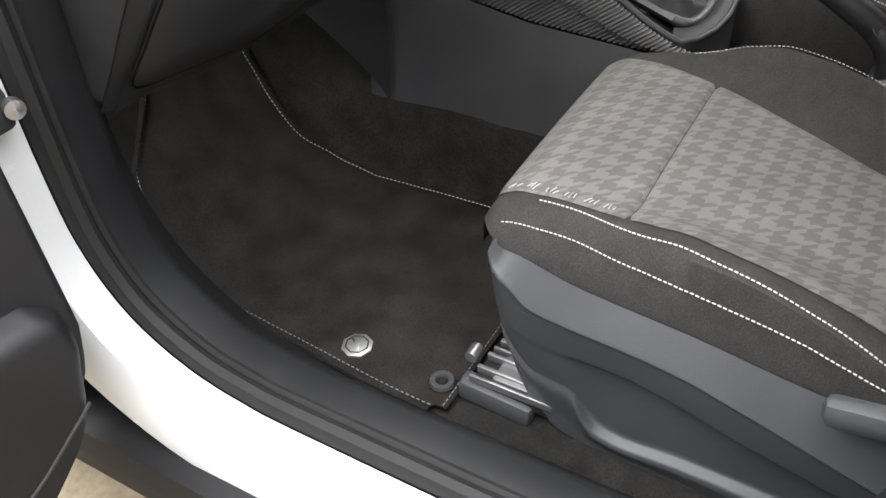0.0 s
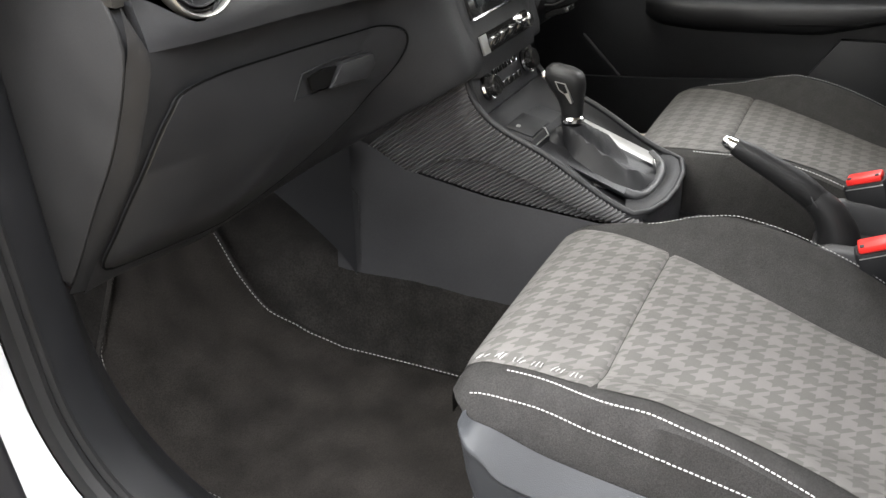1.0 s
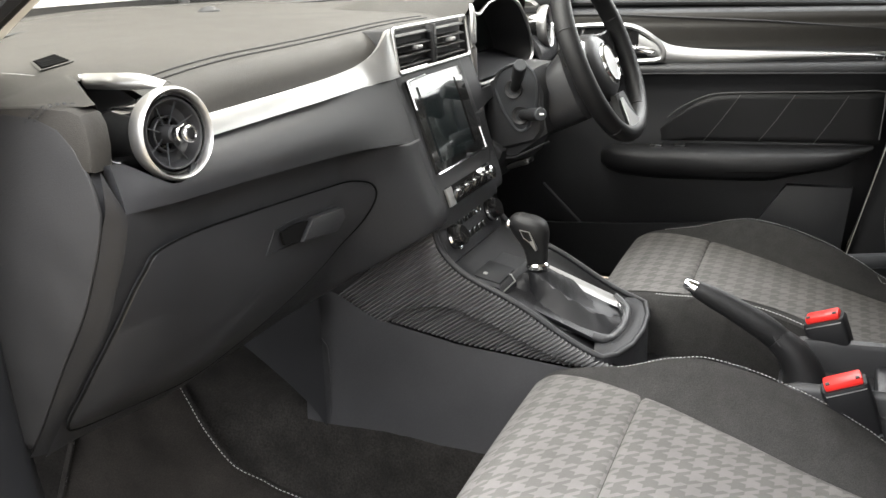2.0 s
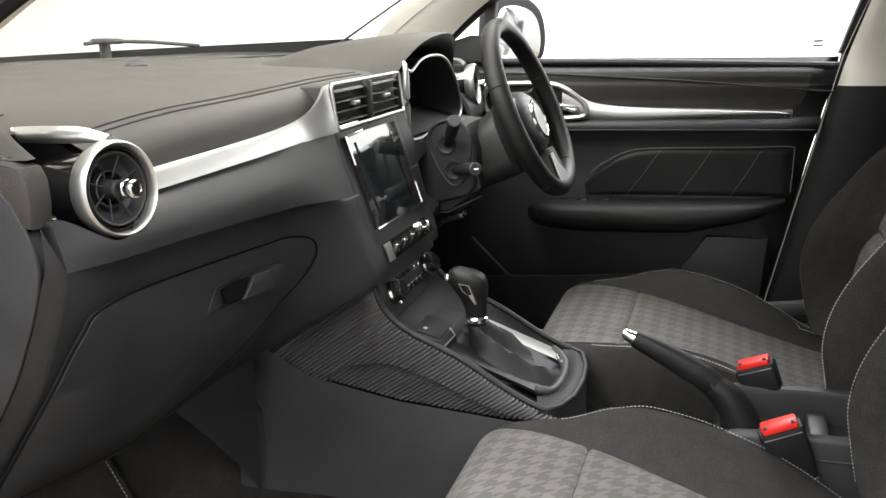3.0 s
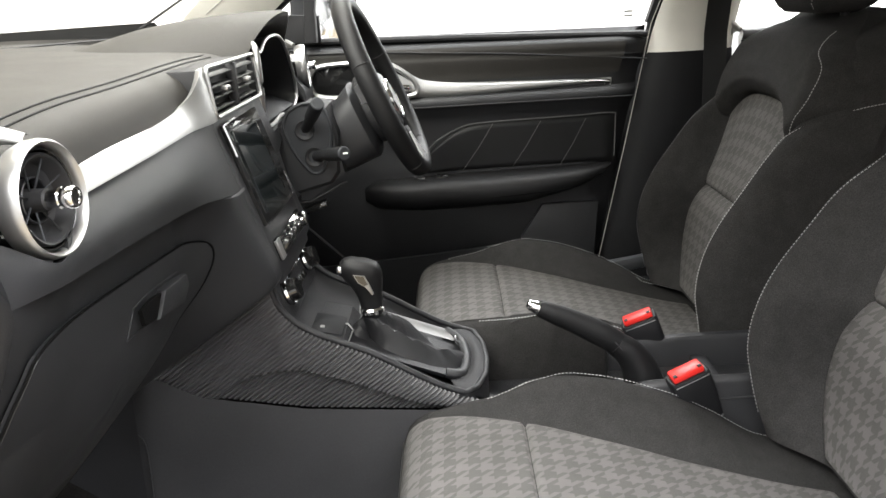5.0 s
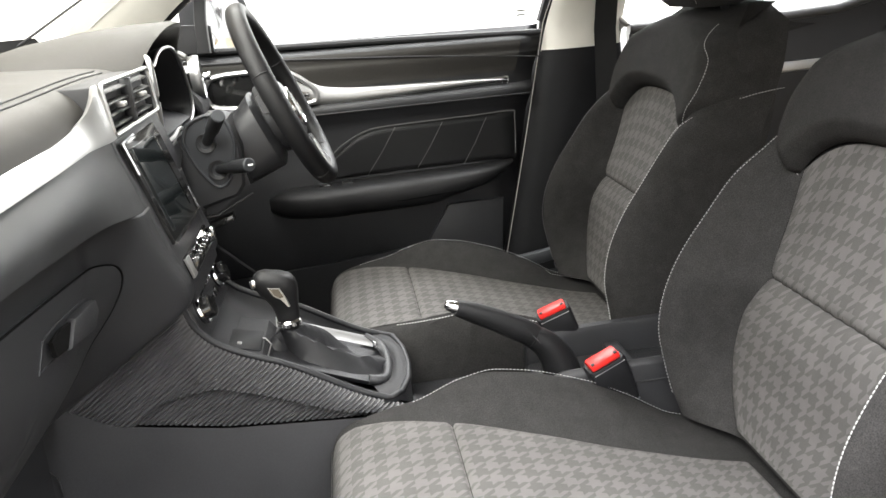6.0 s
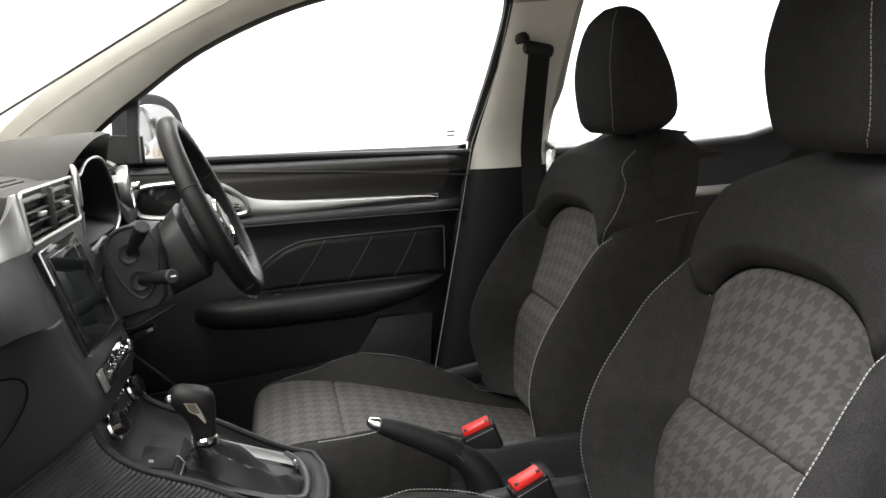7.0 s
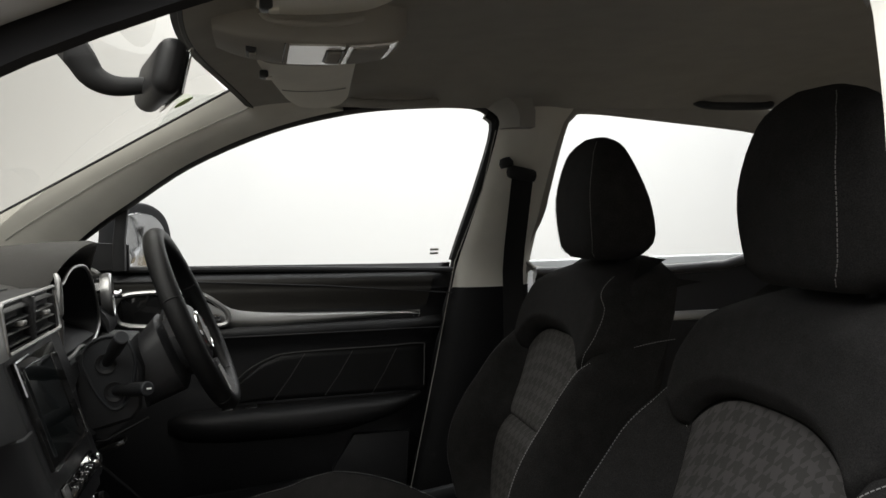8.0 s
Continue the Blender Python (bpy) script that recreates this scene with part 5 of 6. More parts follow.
# ---------------------------------------------------------------- steering
def steering():
    c = Vector((.36, -.175, 1.0))
    ax = Vector((0, -.925, .38)).normalized()
    side = Vector((1, 0, 0))
    up = side.cross(ax) * -1
    up = ax.cross(side).normalized()
    if up.z < 0:
        up = -up
    th = thing("steering_wheel", "black leather steering wheel with silver spokes", "steering wheel", c)
    R = .176
    def rp(q, r=R):
        flat = 1 - .06 * max(0, -math.sin(q)) ** 3
        return c + side * r * math.cos(q) + up * r * math.sin(q) * flat
    part("rim", tube([rp(2 * math.pi * j / 64) for j in range(64)], .0165, 14, closed=True, flat=1.15, up=ax), LEATHER, th, "black leather rim")
    for q in (.35, math.pi - .35, -.9, math.pi + .9):
        part("rim_seam", tube([rp(q) + (math.cos(t) * (rp(q) - c).normalized() + math.sin(t) * ax) * .0172 for t in [2 * math.pi * k / 16 for k in range(16)]], .0012, 5, closed=True), RUBBER, th)
    hc = c - up * .024
    hub = part("airbag_cover", turned([(0, .010), (.03, .009), (.052, .004), (.066, -.008), (.072, -.025), (.068, -.045), (.05, -.06), (0, -.06)], hc, ax, 40), PLASTIC, th, "dark grey airbag cover")
    part("badge", turned([(.034, .006), (.036, .012), (.039, .012), (.042, .008), (.042, -.004), (.034, -.004)], hc, ax, 40, closed=True), CHROME, hub, "round chrome badge ring")
    part("badge_plate", turned([(0, .0105), (.034, .0105), (.034, .006), (0, .006)], hc, ax, 32), SATIN, hub, "silver badge plate")
    for q, w in ((.12, .04), (math.pi - .12, .04)):
        part("spoke", loft([[c + side * math.cos(q) * r + up * (math.sin(q) * r + a * ww) + ax * (o - .018) for a, o in ((-1, 0), (-.8, .008), (.8, .008), (1, 0), (.8, -.012), (-.8, -.012))] for r, ww in ((.05, .035), (.11, .024), (.165, .019))]), PIANO, th, "black spoke with switches")
    def low(u, v, o):
        r = .085 + .080 * v
        hw = .026 + .024 * v
        return c + side * hw * (2 * u - 1) - up * r + ax * (.002 + o + .004 * v)
    part("lower_spoke", loft([[low(0, v, -.012), low(0, v, 0), low(.1, v, .005), low(.9, v, .005), low(1, v, 0), low(1, v, -.012)] for v in (0, .25, .5, .75, 1)]), RUBBER, th, "black lower spoke")
    part("spoke_trim", loft([[low(a, v, .0052), low(b, v, .0052), low(b, v, .008), low(a, v, .008)] for v, a, b in ((.12, .04, .30), (.4, .04, .45), (.7, .04, .75), (.86, .04, .96), (.98, .06, .96))]), SATIN, th, "satin silver spoke trim")
    # column shroud and stalks
    col = thing("steering_column", "dark grey steering column shroud with stalks", "steering column", (.36, .0, .9))
    base = c - ax * .05
    part("column_shroud", loft([[c - ax * d + side * wx * math.copysign(abs(math.cos(q)) ** .6, math.cos(q)) + up * (hz * math.copysign(abs(math.sin(q)) ** .6, math.sin(q)) - dn) for q in [2 * math.pi * j / 28 for j in range(28)]] for d, wx, hz, dn in ((.045, .06, .055, .03), (.06, .080, .075, .035), (.10, .085, .065, .045), (.17, .080, .050, .060), (.24, .07, .045, .065))]), PLASTIC, col, "dark grey shroud")
    part("control_pod", loft([[(x, -.030 + sy * y, .905 + sy * z) for y, z in ((.055, -.085), (.062, -.02), (.045, .055), (.0, .085), (-.045, .080), (-.062, .03), (-.060, -.04), (-.045, -.060))] for x, sy in ((.238, .92), (.243, 1.0), (.30, 1.02), (.36, 1.0))]), PLASTIC, col, "dark grey column side pod")
    oval = spline([(.2365, y, z) for y, z in ((.004, .955), (-.008, .982), (-.040, .995), (-.070, .985), (-.082, .95), (-.076, .905), (-.060, .872), (-.040, .868), (-.018, .895), (-.004, .925))], 5, closed=True)
    part("pod_plate", prism([(p.y, p.z) for p in oval], .2372, .245, "x", 0), SIDE_PLASTIC, col, "grey pod plate")
    part("pod_rim", tube(oval, .0032, 8, closed=True, up=(1, 0, 0)), SIDE_PLASTIC, col, "grey oval pod rim")
    for sy, sz, tip, endm in ((-.034, .947, (.175, -.071, .999), PLASTIC), (-.047, .897, (.170, -.109, .912), SATIN)):
        part("stalk_socket", turned([(.011, 0), (.017, .003), (.018, .001), (.018, -.006), (.011, -.006)], (.236, sy, sz), (-1, -.15, .1), 24, closed=True), RUBBER, col)
        p0, p1 = Vector((.245, sy, sz)), Vector(tip)
        d = (p1 - p0).normalized()
        st = part("stalk", tube([p0, p0.lerp(p1, .45), p0.lerp(p1, .5), p1], [.0095, .0095, .0120, .0125], 16), PLASTIC, col, "dark grey column stalk")
        part("stalk_end", turned([(.0125, 0), (.0122, .003), (.0105, .0045), (0, .0045)], p1, d, 24), SIDE_PLASTIC, st)
        if endm is SATIN:
            part("stalk_mark", box(p1 + d * .0052, (.002, .010, .003), .0005, (0, 0, 12)), FAINT, st)
    part("lower_shroud", loft([[(x, .03, .955), (x, -.085, .93), (x, -.098, .862), (x, -.03, .815), (x, .04, .812)] for x in (.246, .30, .48)]), PLASTIC, col, "dark grey lower shroud")
    part("shroud_lip", tube([(.248, .035, .806), (.248, -.03, .811), (.248, -.100, .845)], .0025, 6), RUBBER, col)
    part("shroud_latch", box((.262, -.035, .797), (.035, .05, .012), .003, (-18, 0, 0)), PIANO, col)
    part("knee_bolster", box((.40, .03, .80), (.36, .06, .10), .02, (30, 0, 0)), PLASTIC, col, "dark grey lower column cover")
    return th


steering()


# ---------------------------------------------------------------- centre console
def console_top(y):
    return smooth_at(y, [-.33, -.27, -.157, -.066, -.031, -.012, .03], [.575, .597, .662, .705, .741, .792, .80])


def console():
    th = thing("centre_console", "dark grey centre console with ribbed sides", "console", (0, -.2, .25))
    for s in (-1, 1):
        # ribbed side panel, its ribs moulded in
        def swoosh(y):
            return smooth_at(y, [-.30, -.245, -.10, -.044, .035, .08], [.57, .578, .632, .646, .634, .60])
        def rib(u, v):
            y = .165 - .49 * u
            top = console_top(y) if y < -.012 else lerp(y, [-.012, .067, .165], [.792, .724, .645])
            bot = lerp(y, [-.33, -.289, -.059, .102, .165], [.565, .562, .578, .606, .642])
            z = bot + max(.002, top - bot) * v
            # step along the swoosh
            sw = swoosh(y)
            step = -.008 * min(1, max(0, (sw - z) / .004))
            d = .574 * y + .819 * z
            return (s * (.134 + .006 * math.sin(math.pi * v) + step + .0040 * math.sin(math.pi * d / .0060) ** 2 - .003), y, z)
        part("ribbed_panel", sheet(rib, *((700, 240) if s < 0 else (160, 60))), RIBS, th, "dark ribbed plastic side panel")
        # lower panel
        part("lower_panel", sheet(lambda u, v: (s * (.150 - .016 * v ** 3 + .02 * (1 - v) ** 2), .24 - .60 * u, .40 + (lerp(.24 - .60 * u, [-.36, -.289, -.059, .102, .165, .24], [.562, .563, .579, .607, .643, .66]) - .40) * v), 24, 8), LOWER, th, "dark grey lower console panel")
        # forward end of the console side; footwell shade put in as darker plastic
        part("side_duct", sheet(lambda u, v: (s * (.155 + .02 * (1 - v)), .195 + .24 * u, (.395 + .187 * u ** .75) + (.655 - .395 - .187 * u ** .75) * v), 16, 6), KICK, th)
        part("panel_gap", tube(spline([(s * .153, .245, .60), (s * .154, .20, .562), (s * .158, .187, .53), (s * .168, .190, .40)], 5), .0013, 6), RUBBER, th)
        # rounded rim on top
        rim = [(s * (.128 - .002), y, console_top(y) + .002) for y in np.linspace(-.012, -.30, 40)] + [(s * .11, -.318, .588), (s * .06, -.332, .585), (0, -.336, .584)]
        part("console_rim", tube(rim, .0055, 10), KICK, th)
        part("rim_stitching", stitches([(s * .1345, y, console_top(y) - .004) for y in np.linspace(-.02, -.30, 50)], (s, 0, .6), .0032, .0052, .0012), DARK_THREAD, th)
    part("console_end", sheet(lambda u, v: (-.136 * math.cos(math.pi * u), -.288 - .050 * math.sin(math.pi * u) ** .8, .40 + (.590 - .006 * math.sin(math.pi * u) - .40) * v), 28, 8), PLASTIC, th, "dark grey rounded console end")
    part("end_plate", sheet(lambda u, v: (-(.130 - .052 * v) * math.cos(math.pi * u), -.287 + .012 * v - (.046 - .012 * v) * math.sin(math.pi * u) ** .8, .5885 + .004 * math.sin(math.pi * v)), 28, 4), DOOR_BLACK, th)
    # tray between the rims
    def tray(u, v):
        y = -.012 - .315 * v
        x = .124 * (2 * u - 1)
        d = .024 * (1 - abs(2 * u - 1) ** 6)
        return (x, y, console_top(y) - d * (1 if v > .1 else v / .1))
    part("console_tray", sheet(tray, 20, 40), DOOR_BLACK, th, "dark grey console top")
    # climate panel
    cp = part("climate_panel", prism([(-.035, .700), (-.048, .715), (-.024, .785), (.02, .795), (.02, .70)], -.118, .118, "x", .004), PLASTIC, th, "dark climate control panel")
    for s in (-1, 1):
        k = part("climate_knob", turned([(.021, 0), (.021, .006), (.018, .008), (.017, .020), (.015, .022), (0, .022)], (s * .082, -.036, .750), (0, -.94, .34), 28), PIANO, cp, "black climate knob with chrome ring")
        part("knob_ring", turned([(.0205, .0), (.0225, .003), (.0215, .007), (.0195, .004)], (s * .082, -.037, .750), (0, -.94, .34), 28, closed=True), CHROME, k)
    for i in range(5):
        for j in range(2):
            part("climate_button", box((-.042 + .021 * i, -.040 + .010 * j, .738 + .026 * j), (.015, .008, .012), .002, (-20, 0, 0)), PIANO, cp)
    part("right_spear", tube(spline([(.118, -.006, .775), (.122, -.035, .715), (.124, -.10, .680), (.126, -.16, .655)], 6), .004, 8), SATIN, th, "thin silver edge")
    # gear surround: piano black plate with silver rails
    def plate(u, v):
        y = -.085 - .215 * v
        return (.072 * (2 * u - 1), y, lerp(y, [-.30, -.085], [.582, .664]))
    gs = part("gear_surround", sheet(plate, 6, 8, thick=.006), KICK, th, "black gear surround")
    part("surround_rail", sheet(lambda u, v: (.062 + .014 * v, -.125 - .158 * u, lerp(-.125 - .158 * u, [-.30, -.085], [.586, .668]) + .013 * v + .002 * math.sin(math.pi * v)), 12, 6), RAIL, gs, "satin silver rail")
    part("rail_end", box((.052, -.288, .598), (.012, .006, .020), .002, (-20, 0, 0)), CHROME, gs)
    part("surround_end", tube(spline([(-.070, -.27, .596), (-.062, -.295, .590), (0, -.303, .588), (.062, -.295, .592), (.080, -.27, .606)], 5), .008, 10), PLASTIC, gs)
    bl = part("socket_block", loft([[(x, -.045, .674), (x, -.060, .681), (x, -.115, .668), (x, -.126, .652), (x, -.126, .620), (x, -.045, .645)] for x in (-.085, -.080, .055, .06)]), PLASTIC, gs, "dark raised socket block")
    part("socket_lid", box((-.035, -.088, .6755), (.075, .050, .004), .0015, (13, 0, 0)), KICK, bl)
    part("socket_button", box((-.055, -.080, .6800), (.008, .007, .003), .001, (13, 0, 0)), SATIN, bl)
    part("block_trim", tube([(-.080, -.122, .661), (-.03, -.124, .661), (-.025, -.116, .670), (-.025, -.100, .673)], .0013, 6), SATIN, bl)
    # cup holder and rear part
    part("console_rear", loft([[(-.10, y, .30), (-.10, y, z - .02), (-.09, y, z), (.09, y, z), (.10, y, z - .02), (.10, y, .30)] for y, z in ((-.32, .43), (-.36, .43), (-.44, .43), (-.50, .45), (-.54, .48))]), PLASTIC, th, "dark grey console body")
    # cup holder sunk into a top plate
    cc, cr = Vector((-.005, -.385, .494)), .038
    rings = []
    for k, z in ((0, -.06), (.9, -.06), (1, 0), (1.06, .003), (1.12, .002)):
        rings.append([cc + Vector((cr * k * math.cos(q), cr * k * math.sin(q), z)) for q in [2 * math.pi * j / 32 for j in range(32)]])
    part("cup_holder", loft(rings[1:], caps=False), RUBBER, th, "black cup holder")
    part("cup_base", turned([(0, 0), (.036, 0), (.036, .002), (0, .002)], cc - Vector((0, 0, .058)), (0, 0, 1), 24), RUBBER, th)
    outer = []
    for j in range(32):
        q = 2 * math.pi * j / 32
        m = 1 / max(abs(math.cos(q)) / .098, abs(math.sin(q)) / .095)
        outer.append(cc + Vector((m * math.cos(q) + .005, m * math.sin(q) - .02, .001)))
    part("console_plate", loft([rings[-1], outer, [p - Vector((0, 0, .03)) for p in outer]], caps=False), PLASTIC, th)
    bx = part("rear_box", box((.0, -.75, .47), (.165, .40, .09), .010, seg=3), PLASTIC, th, "dark grey rear console box")
    for sx in (-1, 1):
        wall = [(sx * .094, y, .44, z) for y, z in ((-.552, .548), (-.560, .562), (-.58, .570), (-.70, .574), (-.95, .574))]
        part("tray_wall", loft([[(x, y, z0), (x, y, z1 - .010), (x - sx * .004, y, z1 - .003), (x - sx * .010, y, z1), (x - sx * .018, y, z1 - .003), (x - sx * .022, y, z1 - .012), (x - sx * .024, y, z0)] for x, y, z0, z1 in wall]), PLASTIC, bx, "dark grey tray side wall")
        part("wall_step", tube([(sx * .0945, -.565, .534), (sx * .0945, -.70, .538), (sx * .0945, -.94, .538)], .0018, 6), RUBBER, bx)
    part("coin_tray", box((.0, -.640, .517), (.130, .100, .008), .003), LOWER, bx)
    part("tray_step", box((.0, -.705, .528), (.135, .030, .028), .006), PLASTIC, bx)
    part("tray_slot", box((.012, -.592, .5225), (.085, .006, .004), .001), BLACK, bx)
    for k in range(3):
        part("tray_mark", box((.036, -.612 - .013 * k, .5216), (.046, .0022, .0012), 0), SIDE_PLASTIC, bx)
    # gear lever
    g = thing("gear_lever", "black gear lever with leather boot and chrome trim", "gear lever", (0, -.2, .60))
    rings = []
    for t, rx, ry in ((0, .074, .108), (.12, .069, .100), (.25, .058, .084), (.40, .045, .058), (.55, .035, .040), (.70, .029, .031), (.85, .0235, .0245), (1, .019, .020)):
        cy = -.205 + .048 * t
        cz = .605 + .07 * t
        rings.append([(rx * math.cos(q) * (1 + .16 * math.sin(4 * q + 5 * t) * (1 - t) * min(1, t * 5)), cy + ry * math.sin(q) * (1 + .08 * math.sin(4 * q + 5 * t) * (1 - t)), cz - .04 * (1 - t) * math.sin(q) * -.7 + .017 * math.sin(3 * q + 6 * t) * (t * (1 - t) * 4)) for q in [2 * math.pi * j / 40 for j in range(40)]])
    part("boot", loft(rings), DOOR_BLACK, g, "creased black leather boot")
    part("collar", turned([(.017, 0), (.020, .003), (.020, .009), (.017, .012)], (0, -.155, .677), (0, .05, 1), 24, closed=True), CHROME, g, "chrome collar")
    kn = []
    for t, w, d, oy in ((0, .0165, .0175, 0), (.15, .0175, .019, 0), (.30, .0185, .021, .002), (.45, .0215, .0255, .005), (.58, .0250, .0305, .009), (.70, .0272, .0335, .012), (.82, .0270, .0335, .014), (.91, .0240, .0300, .015), (.97, .0175, .0225, .016), (1, .008, .011, .016)):
        kn.append([(.82 * w * math.copysign(abs(math.cos(q)) ** .8, math.cos(q)), -.154 + oy + d * math.copysign(abs(math.sin(q)) ** .8, math.sin(q)), .686 + .086 * t - .012 * math.sin(q) * t * t * -.3) for q in [2 * math.pi * j / 28 for j in range(28)]])
    part("knob", loft(kn), LEATHER, g, "black leather knob")
    part("knob_plate", loft([[(x, -.131, .7515), (x, -.149, .7490), (x, -.1560, .733), (x, -.161, .717), (x, -.1588, .716), (x, -.149, .730), (x, -.138, .737)] for x in (-.0230, -.012)]), SATIN, g, "satin silver knob plate")
    part("knob_inlay", loft([[(x, -.1330, .7503), (x, -.1478, .7482), (x, -.1535, .7340), (x, -.1480, .7325), (x, -.1390, .7385)] for x in (-.0237, -.0225)]), PIANO, g)
    part("knob_button", box((-.010, -.109, .758), (.022, .010, .014), .004), CHROME, g)
    # handbrake
    h = thing("handbrake", "black handbrake lever with chrome button", "handbrake", (-.03, -.55, .55))
    line = spline([(-.03, -.423, .681), (-.03, -.46, .664), (-.03, -.50, .643), (-.03, -.54, .618), (-.03, -.568, .590)], 5)
    part("lever", tube(line, [lerp(i, [0, 4, 12, 20], [.0115, .0150, .0178, .0175]) for i in range(21)], 14, flat=1.15), LEATHER, h, "black leather grip")
    part("release_button", turned([(.0, .016), (.006, .016), (.0085, .012), (.0105, 0), (.0105, -.006), (0, -.006)], (-.03, -.420, .6825), (0, .9, .42), 20), CHROME, h, "chrome release button")
    path = spline([(-.03, -.545, .614), (-.03, -.566, .596), (-.03, -.584, .566), (-.03, -.592, .530), (-.03, -.594, .49)], 4)
    part("gaiter", tube(path, [lerp(i, [0, 2, 6, 11, 16], [.0185, .0205, .026, .033, .038]) for i in range(17)], 20, flat=1.1, up=(1, 0, 0)), LEATHER, h, "smooth black leather sleeve")
    part("sleeve_seam", tube([Vector((-.03, -.550, .611)) + .0215 * (math.cos(q) * Vector((1, 0, 0)) + math.sin(q) * Vector((0, .62, .78))) for q in [2 * math.pi * k / 24 for k in range(24)]], .0014, 6, closed=True), RUBBER, h)
    return th


console()


# ---------------------------------------------------------------- floor mat
def mat_z(y):
    return lerp(y, [-.3, .12, .20, .27, .36, .50, .58], [.262, .262, .268, .292, .372, .512, .60])


def floor_mat():
    th = thing("floor_mat", "black carpet floor mat with pale stitched edge", "floor mat", (-.45, 0, .25))
    def inner(y):
        return smooth_at(y, [-.30, -.03, .10, .18, .275, .335, .385, .44, .58], [-.225, -.216, -.218, -.226, -.242, -.272, -.266, -.247, -.20])
    def outer(y):
        return smooth_at(y, [-.30, -.17, .16, .28, .40, .44, .49, .58], [-.672, -.672, -.648, -.645, -.605, -.545, -.47, -.42])
    def f(u, v):
        y = -.185 + .755 * v
        a, b = outer(y), inner(y)
        if y < -.165:
            a += .02
        return (a + (b - a) * u, y, mat_z(y) + .003 * math.sin(19 * y + 11 * u) * math.sin(7 * u * 2))
    part("carpet_top", sheet(f, 30, 44, thick=-.006), MAT_PILE, th, "brown-black short pile")
    e1 = [(inner(y) - .006, y, mat_z(y) + .004) for y in np.linspace(-.185, .57, 60)]
    e2 = [(outer(y) + .006, y, mat_z(y) + .004) for y in np.linspace(-.165, .57, 60)]
    e3 = [(outer(-.165) + .02 + (inner(-.18) - outer(-.165) - .03) * k, -.180, .266) for k in np.linspace(0, 1, 20)]
    part("edge_binding", tube(e1, .005, 8, flat=.6), CARPET, th)
    part("edge_binding", tube(e2, .005, 8, flat=.6), CARPET, th)
    part("edge_stitching", stitches([(x - .006, y, z + .0022) for x, y, z in e1], (0, -.4, 1), .0050, .0080, .0015), MAT_THREAD, th, "pale edge stitching")
    # one edge thread: the darker stretches near sill and seat have shade coloured in
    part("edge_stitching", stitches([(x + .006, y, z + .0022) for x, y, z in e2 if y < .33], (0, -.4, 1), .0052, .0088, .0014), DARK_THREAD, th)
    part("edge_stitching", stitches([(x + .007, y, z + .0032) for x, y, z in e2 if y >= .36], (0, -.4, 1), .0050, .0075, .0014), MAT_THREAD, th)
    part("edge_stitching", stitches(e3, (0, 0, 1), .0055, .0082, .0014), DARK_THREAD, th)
    b = part("badge", turned([(.024, 0), (.024, .003), (.022, .004), (0, .004)], (-.611, -.01, .263), (0, 0, 1), 8), SATIN, th, "octagonal silver badge")
    part("badge_ring", turned([(.0165, .0035), (.0165, .0052), (.0185, .0052), (.0185, .0035)], (-.611, -.01, .263), (0, 0, 1), 8, closed=True), RUBBER, b)
    part("badge_bar", box((-.611, -.01, .2675), (.026, .009, .002), .0008, (0, 0, 25)), SATIN, b)
    part("badge_notch", box((-.606, -.001, .2672), (.012, .004, .0016), .0005, (0, 0, 60)), RUBBER, b)
    e = part("eyelet", turned([(.008, .002), (.010, .005), (.017, .005), (.019, 0), (.008, 0)], (-.614, -.157, .264), (0, 0, 1), 28, closed=True), RUBBER, th, "black fixing eyelet")
    part("eyelet_cap", turned([(.008, 0), (.006, .004), (0, .004)], (-.614, -.157, .264), (0, 0, 1), 16), PIANO, e)
    return th


floor_mat()


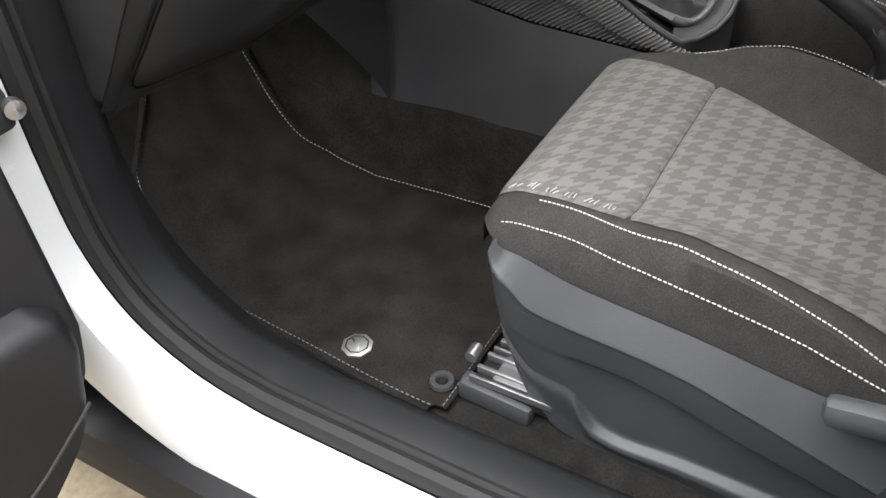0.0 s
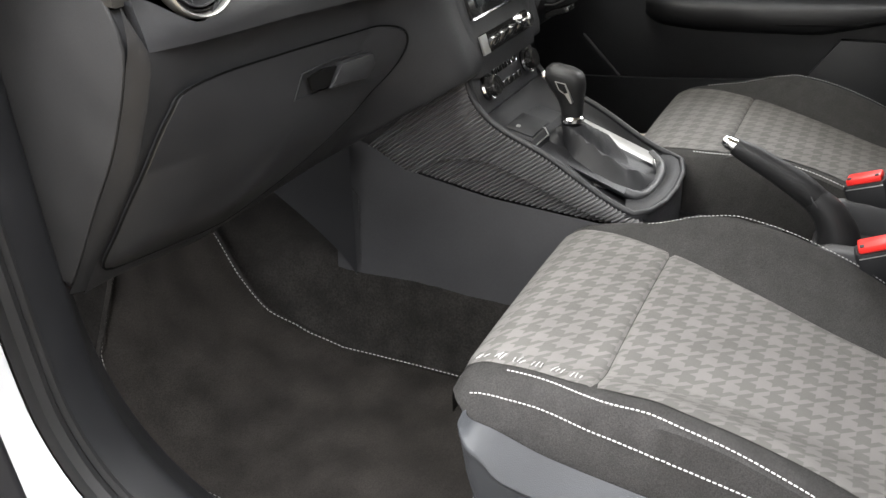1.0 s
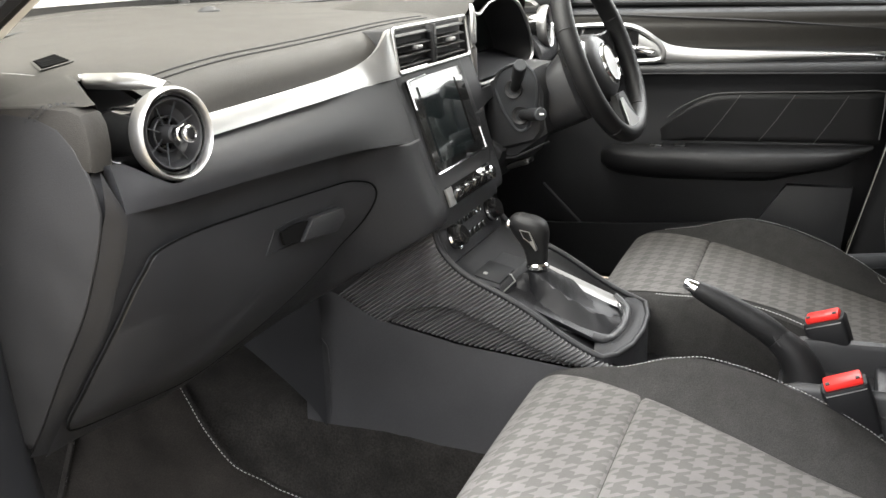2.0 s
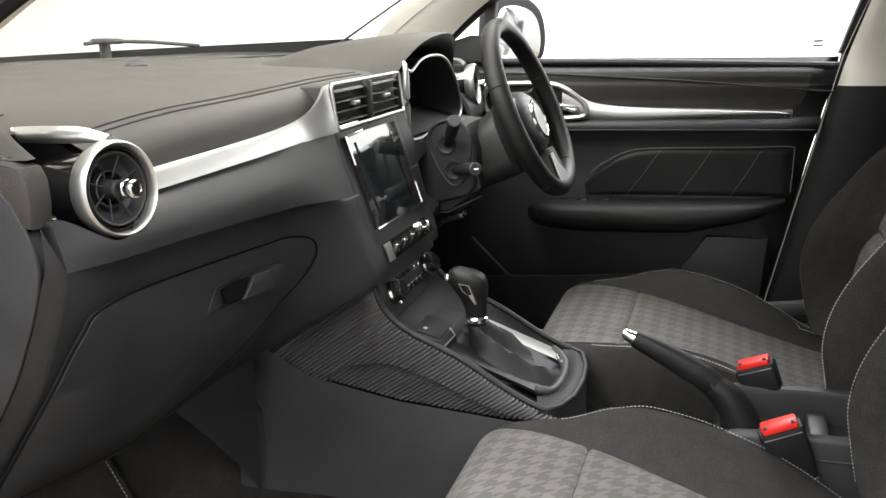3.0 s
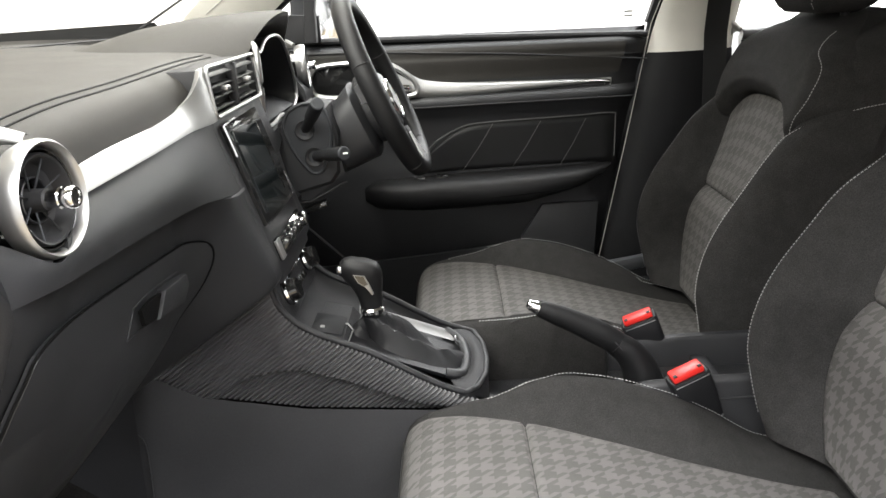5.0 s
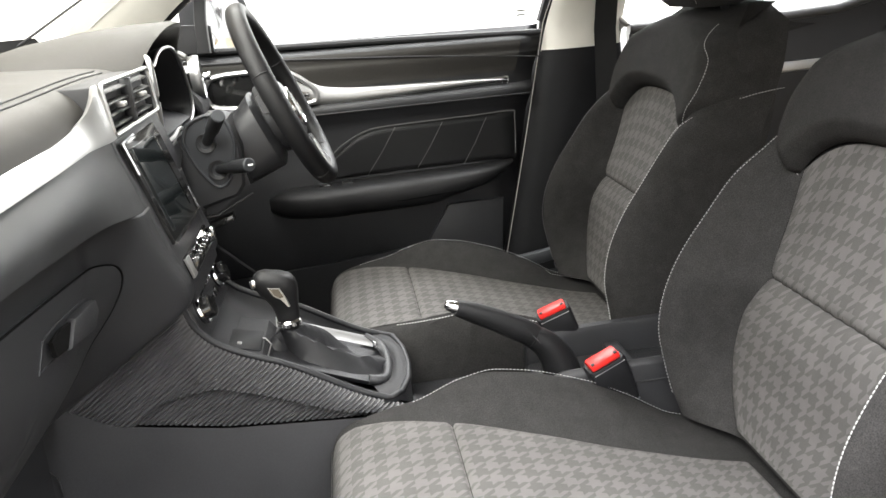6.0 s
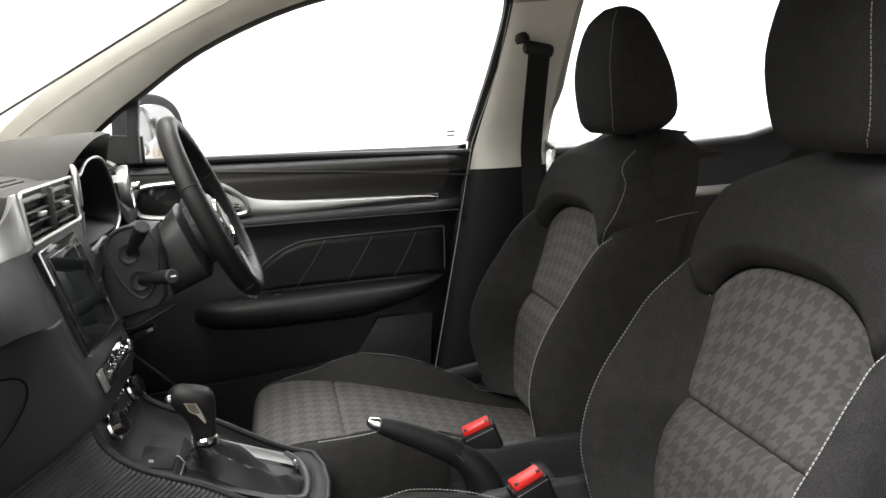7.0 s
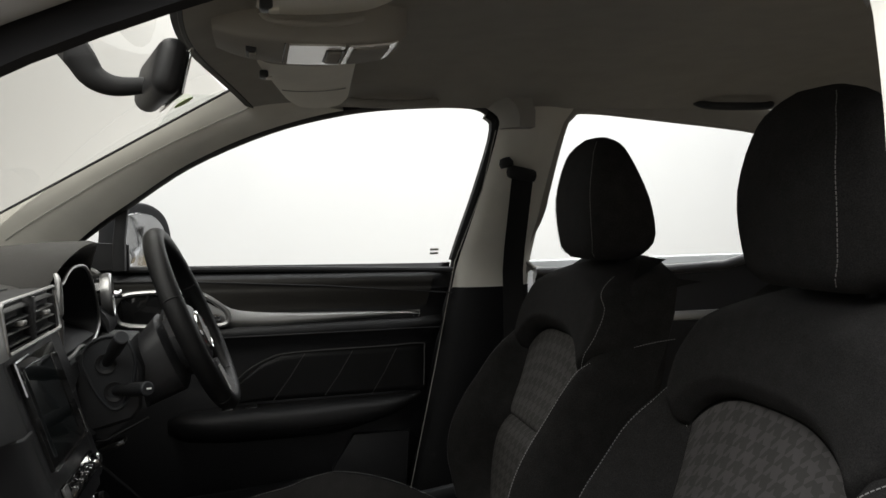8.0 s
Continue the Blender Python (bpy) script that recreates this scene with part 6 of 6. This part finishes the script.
# ---------------------------------------------------------------- overhead
def overhead():
    lm = thing("overhead_lamp", "grey overhead console with reading lamps", "ceiling lamp", (0, -.4, 1.47))
    def hull(y, k=1.0, dz=0.0):
        """The housing's section at y: flat underside, rounded flanks that run up into the headliner."""
        w = k * smooth_at(y, [-.525, -.50, -.43, -.34, -.27, -.245], [.058, .076, .084, .084, .078, .066])
        z = smooth_at(y, [-.525, -.50, -.43, -.35, -.29, -.245], [1.462, 1.450, 1.443, 1.443, 1.449, 1.462]) + dz
        return w, z
    rings = []
    for y in [-.245, -.247, -.252] + list(np.linspace(-.26, -.51, 24)) + [-.518, -.523, -.525]:
        w, z = hull(y)
        rings.append([(w * 1.10, y, 1.50), (w * 1.04, y, z + .010), (w, y, z + .003), (w * .94, y, z), (0, y, z - .001), (-w * .94, y, z), (-w, y, z + .003), (-w * 1.04, y, z + .010), (-w * 1.10, y, 1.50)])
    part("housing", loft(rings), LINING, lm, "grey-beige lamp housing")
    def plate(y0, y1, k, lift, n=8):
        def f(u, v):
            y = y0 + (y1 - y0) * u
            w, z = hull(y, k)
            return (w * (2 * v - 1), y, z - lift)
        return f
    part("lens", sheet(plate(-.352, -.432, .90, .003), 8, 8, thick=-.004), LENS, lm, "white lamp lens")
    part("lamp_button", box((0.0, -.420, 1.4395), (.085, .020, .010), .003), LINING, lm, "grey lamp rocker button")
    part("button_frame", tube([(-.046, -.408, 1.4400), (.046, -.408, 1.4400), (.046, -.433, 1.4402), (-.046, -.433, 1.4402)], .0018, 6, closed=True), SIDE_PLASTIC, lm)
    lid = part("sunglass_lid", sheet(plate(-.438, -.512, .86, .0025), 8, 8, thick=-.004), LENS, lm, "pale lid surround")
    part("lid_panel", sheet(plate(-.446, -.500, .68, .0052), 8, 8, thick=-.003), LINING, lid, "grey sunken lid panel")
    part("panel_seam", tube([(x, -.346, hull(-.346)[1] - .0005) for x in np.linspace(-.078, .078, 9)], .0011, 6), SIDE_PLASTIC, lm)
    hk = part("microphone_pod", box((.0, -.298, 1.4455), (.055, .016, .012), .004, (4, 0, 0)), SIDE_PLASTIC, lm, "dark grey microphone pod")
    part("pod_face", box((.0, -.300, 1.4388), (.040, .011, .003), .001, (4, 0, 0)), LINING, hk)
    for s in (-1, 1):
        v = thing("sun_visor", "grey-beige folded sun visor", "sun visor", (s * .35, -.3, 1.47), "sun visors")
        def visor(a, b, o=0.0):
            yf = -.302 - .068 * a ** 1.3
            yr = -.480 - .012 * a
            ea, eb = abs(2 * a - 1) ** 10, abs(2 * b - 1) ** 8
            y = yf + (yr - yf) * (b + (.5 - b) * .14 * ea)
            x = .152 + .345 * (a + (.5 - a) * .06 * eb)
            return (s * x, y, roof_height(x, y) - .020 - .012 * a - .010 * math.sin(math.pi * b) ** .6 - o)
        part("visor_panel", sheet(visor, 20, 14, thick=.014), BEIGE, v, "grey-beige visor panel")
        part("visor_seam", tube([Vector(visor(.70, b)) - Vector((0, 0, .0008)) for b in np.linspace(.06, .94, 16)], .0010, 6), LINING, v)
        part("pivot_rod", tube(spline([(s * .158, -.312, 1.468), (s * .150, -.330, 1.458), (s * .150, -.40, 1.455), (s * .158, -.45, 1.462)], 5), .0045, 8), LINING, v)
        clip = part("visor_clip", box((s * .255, -.318, 1.452), (.030, .016, .014), .004), SIDE_PLASTIC, v, "dark visor clip")
        part("clip_hook", box((s * .255, -.327, 1.446), (.022, .012, .004), .001), BEIGE, clip)
    m = thing("rear_view_mirror", "black rear-view mirror on a curved stem", "mirror", (0, -.04, 1.44))
    part("stem", tube(spline([(0, -.040, 1.456), (0, -.058, 1.430), (0, -.075, 1.404), (0, -.105, 1.391), (0, -.150, 1.393)], 5), [lerp(i, [0, 8, 20], [.024, .020, .011]) for i in range(21)], 14), RUBBER, m, "curved black stem")
    part("mirror_housing", box((0.0, -.166, 1.404), (.235, .042, .080), .020, (14, 0, 14), seg=4), PLASTIC, m, "glossy black mirror housing")
    part("mirror_glass", box((0.0055, -.1870, 1.3985), (.215, .003, .066), .001, (14, 0, 14)), CHROME, m, "mirror glass")
    return lm


overhead()


def grabs():
    for s, y in ((1, -.60), (1, -1.45), (-1, -1.45)):
        x = s * .585
        pts = spline([(x - s * .0, y + .105, 1.462), (x - s * .035, y + .085, 1.442), (x - s * .045, y, 1.438), (x - s * .035, y - .085, 1.442), (x, y - .105, 1.462)], 6)
        th = thing("grab_handle", ("beige" if y > -1 else "dark grey") + " folding roof grab handle, rear pair darkened for shade", "grab handle", (x, y, 1.46), "grab handles")
        # rear grips are beige too; their shade is put in as dark grey
        part("grip", tube(pts, .010, 10), LINING if y > -1 else SIDE_PLASTIC, th)
        for e in (-1, 1):
            part("mount", box((x, y + e * .105, 1.462), (.02, .03, .02), .005), LINING, th)


grabs()


# ---------------------------------------------------------------- small outside things
st = part("windscreen_sticker", turned([(0, .0005), (.022, .0005), (.022, -.0005), (0, -.0005)], (.50, -.158, 1.433), (0, .5, .85), 28), GREEN)
tagged(st, "round green sticker on the windscreen", "sticker")
wp = thing("windscreen_wiper", "black windscreen wiper resting on the glass foot", "wiper", (0, .80, 1.15))
part("arm", box((.262, .750, 1.166), (.075, .040, .012), .005, (0, 2, 10)), RUBBER, wp, "black wiper knuckle")
part("pivot", turned([(.012, 0), (.012, .050), (.009, .056), (0, .056)], (.262, .758, 1.112), (0, 0, 1), 16), RUBBER, wp)
part("blade", tube([(.205, .762, 1.163), (.262, .748, 1.167), (.34, .69, 1.160), (.43, .63, 1.147)], .0042, 8), RUBBER, wp)

lb = thing("window_label", "small faint label printed on the window glass", "label", (.79, -.73, 1.09))
for k in range(2):
    part("print_bar", box((.787 - .004 * k, -.735, 1.092 + .010 * k), (.0008, .022, .006), 0, (0, -24, 0)), FAINT, lb)
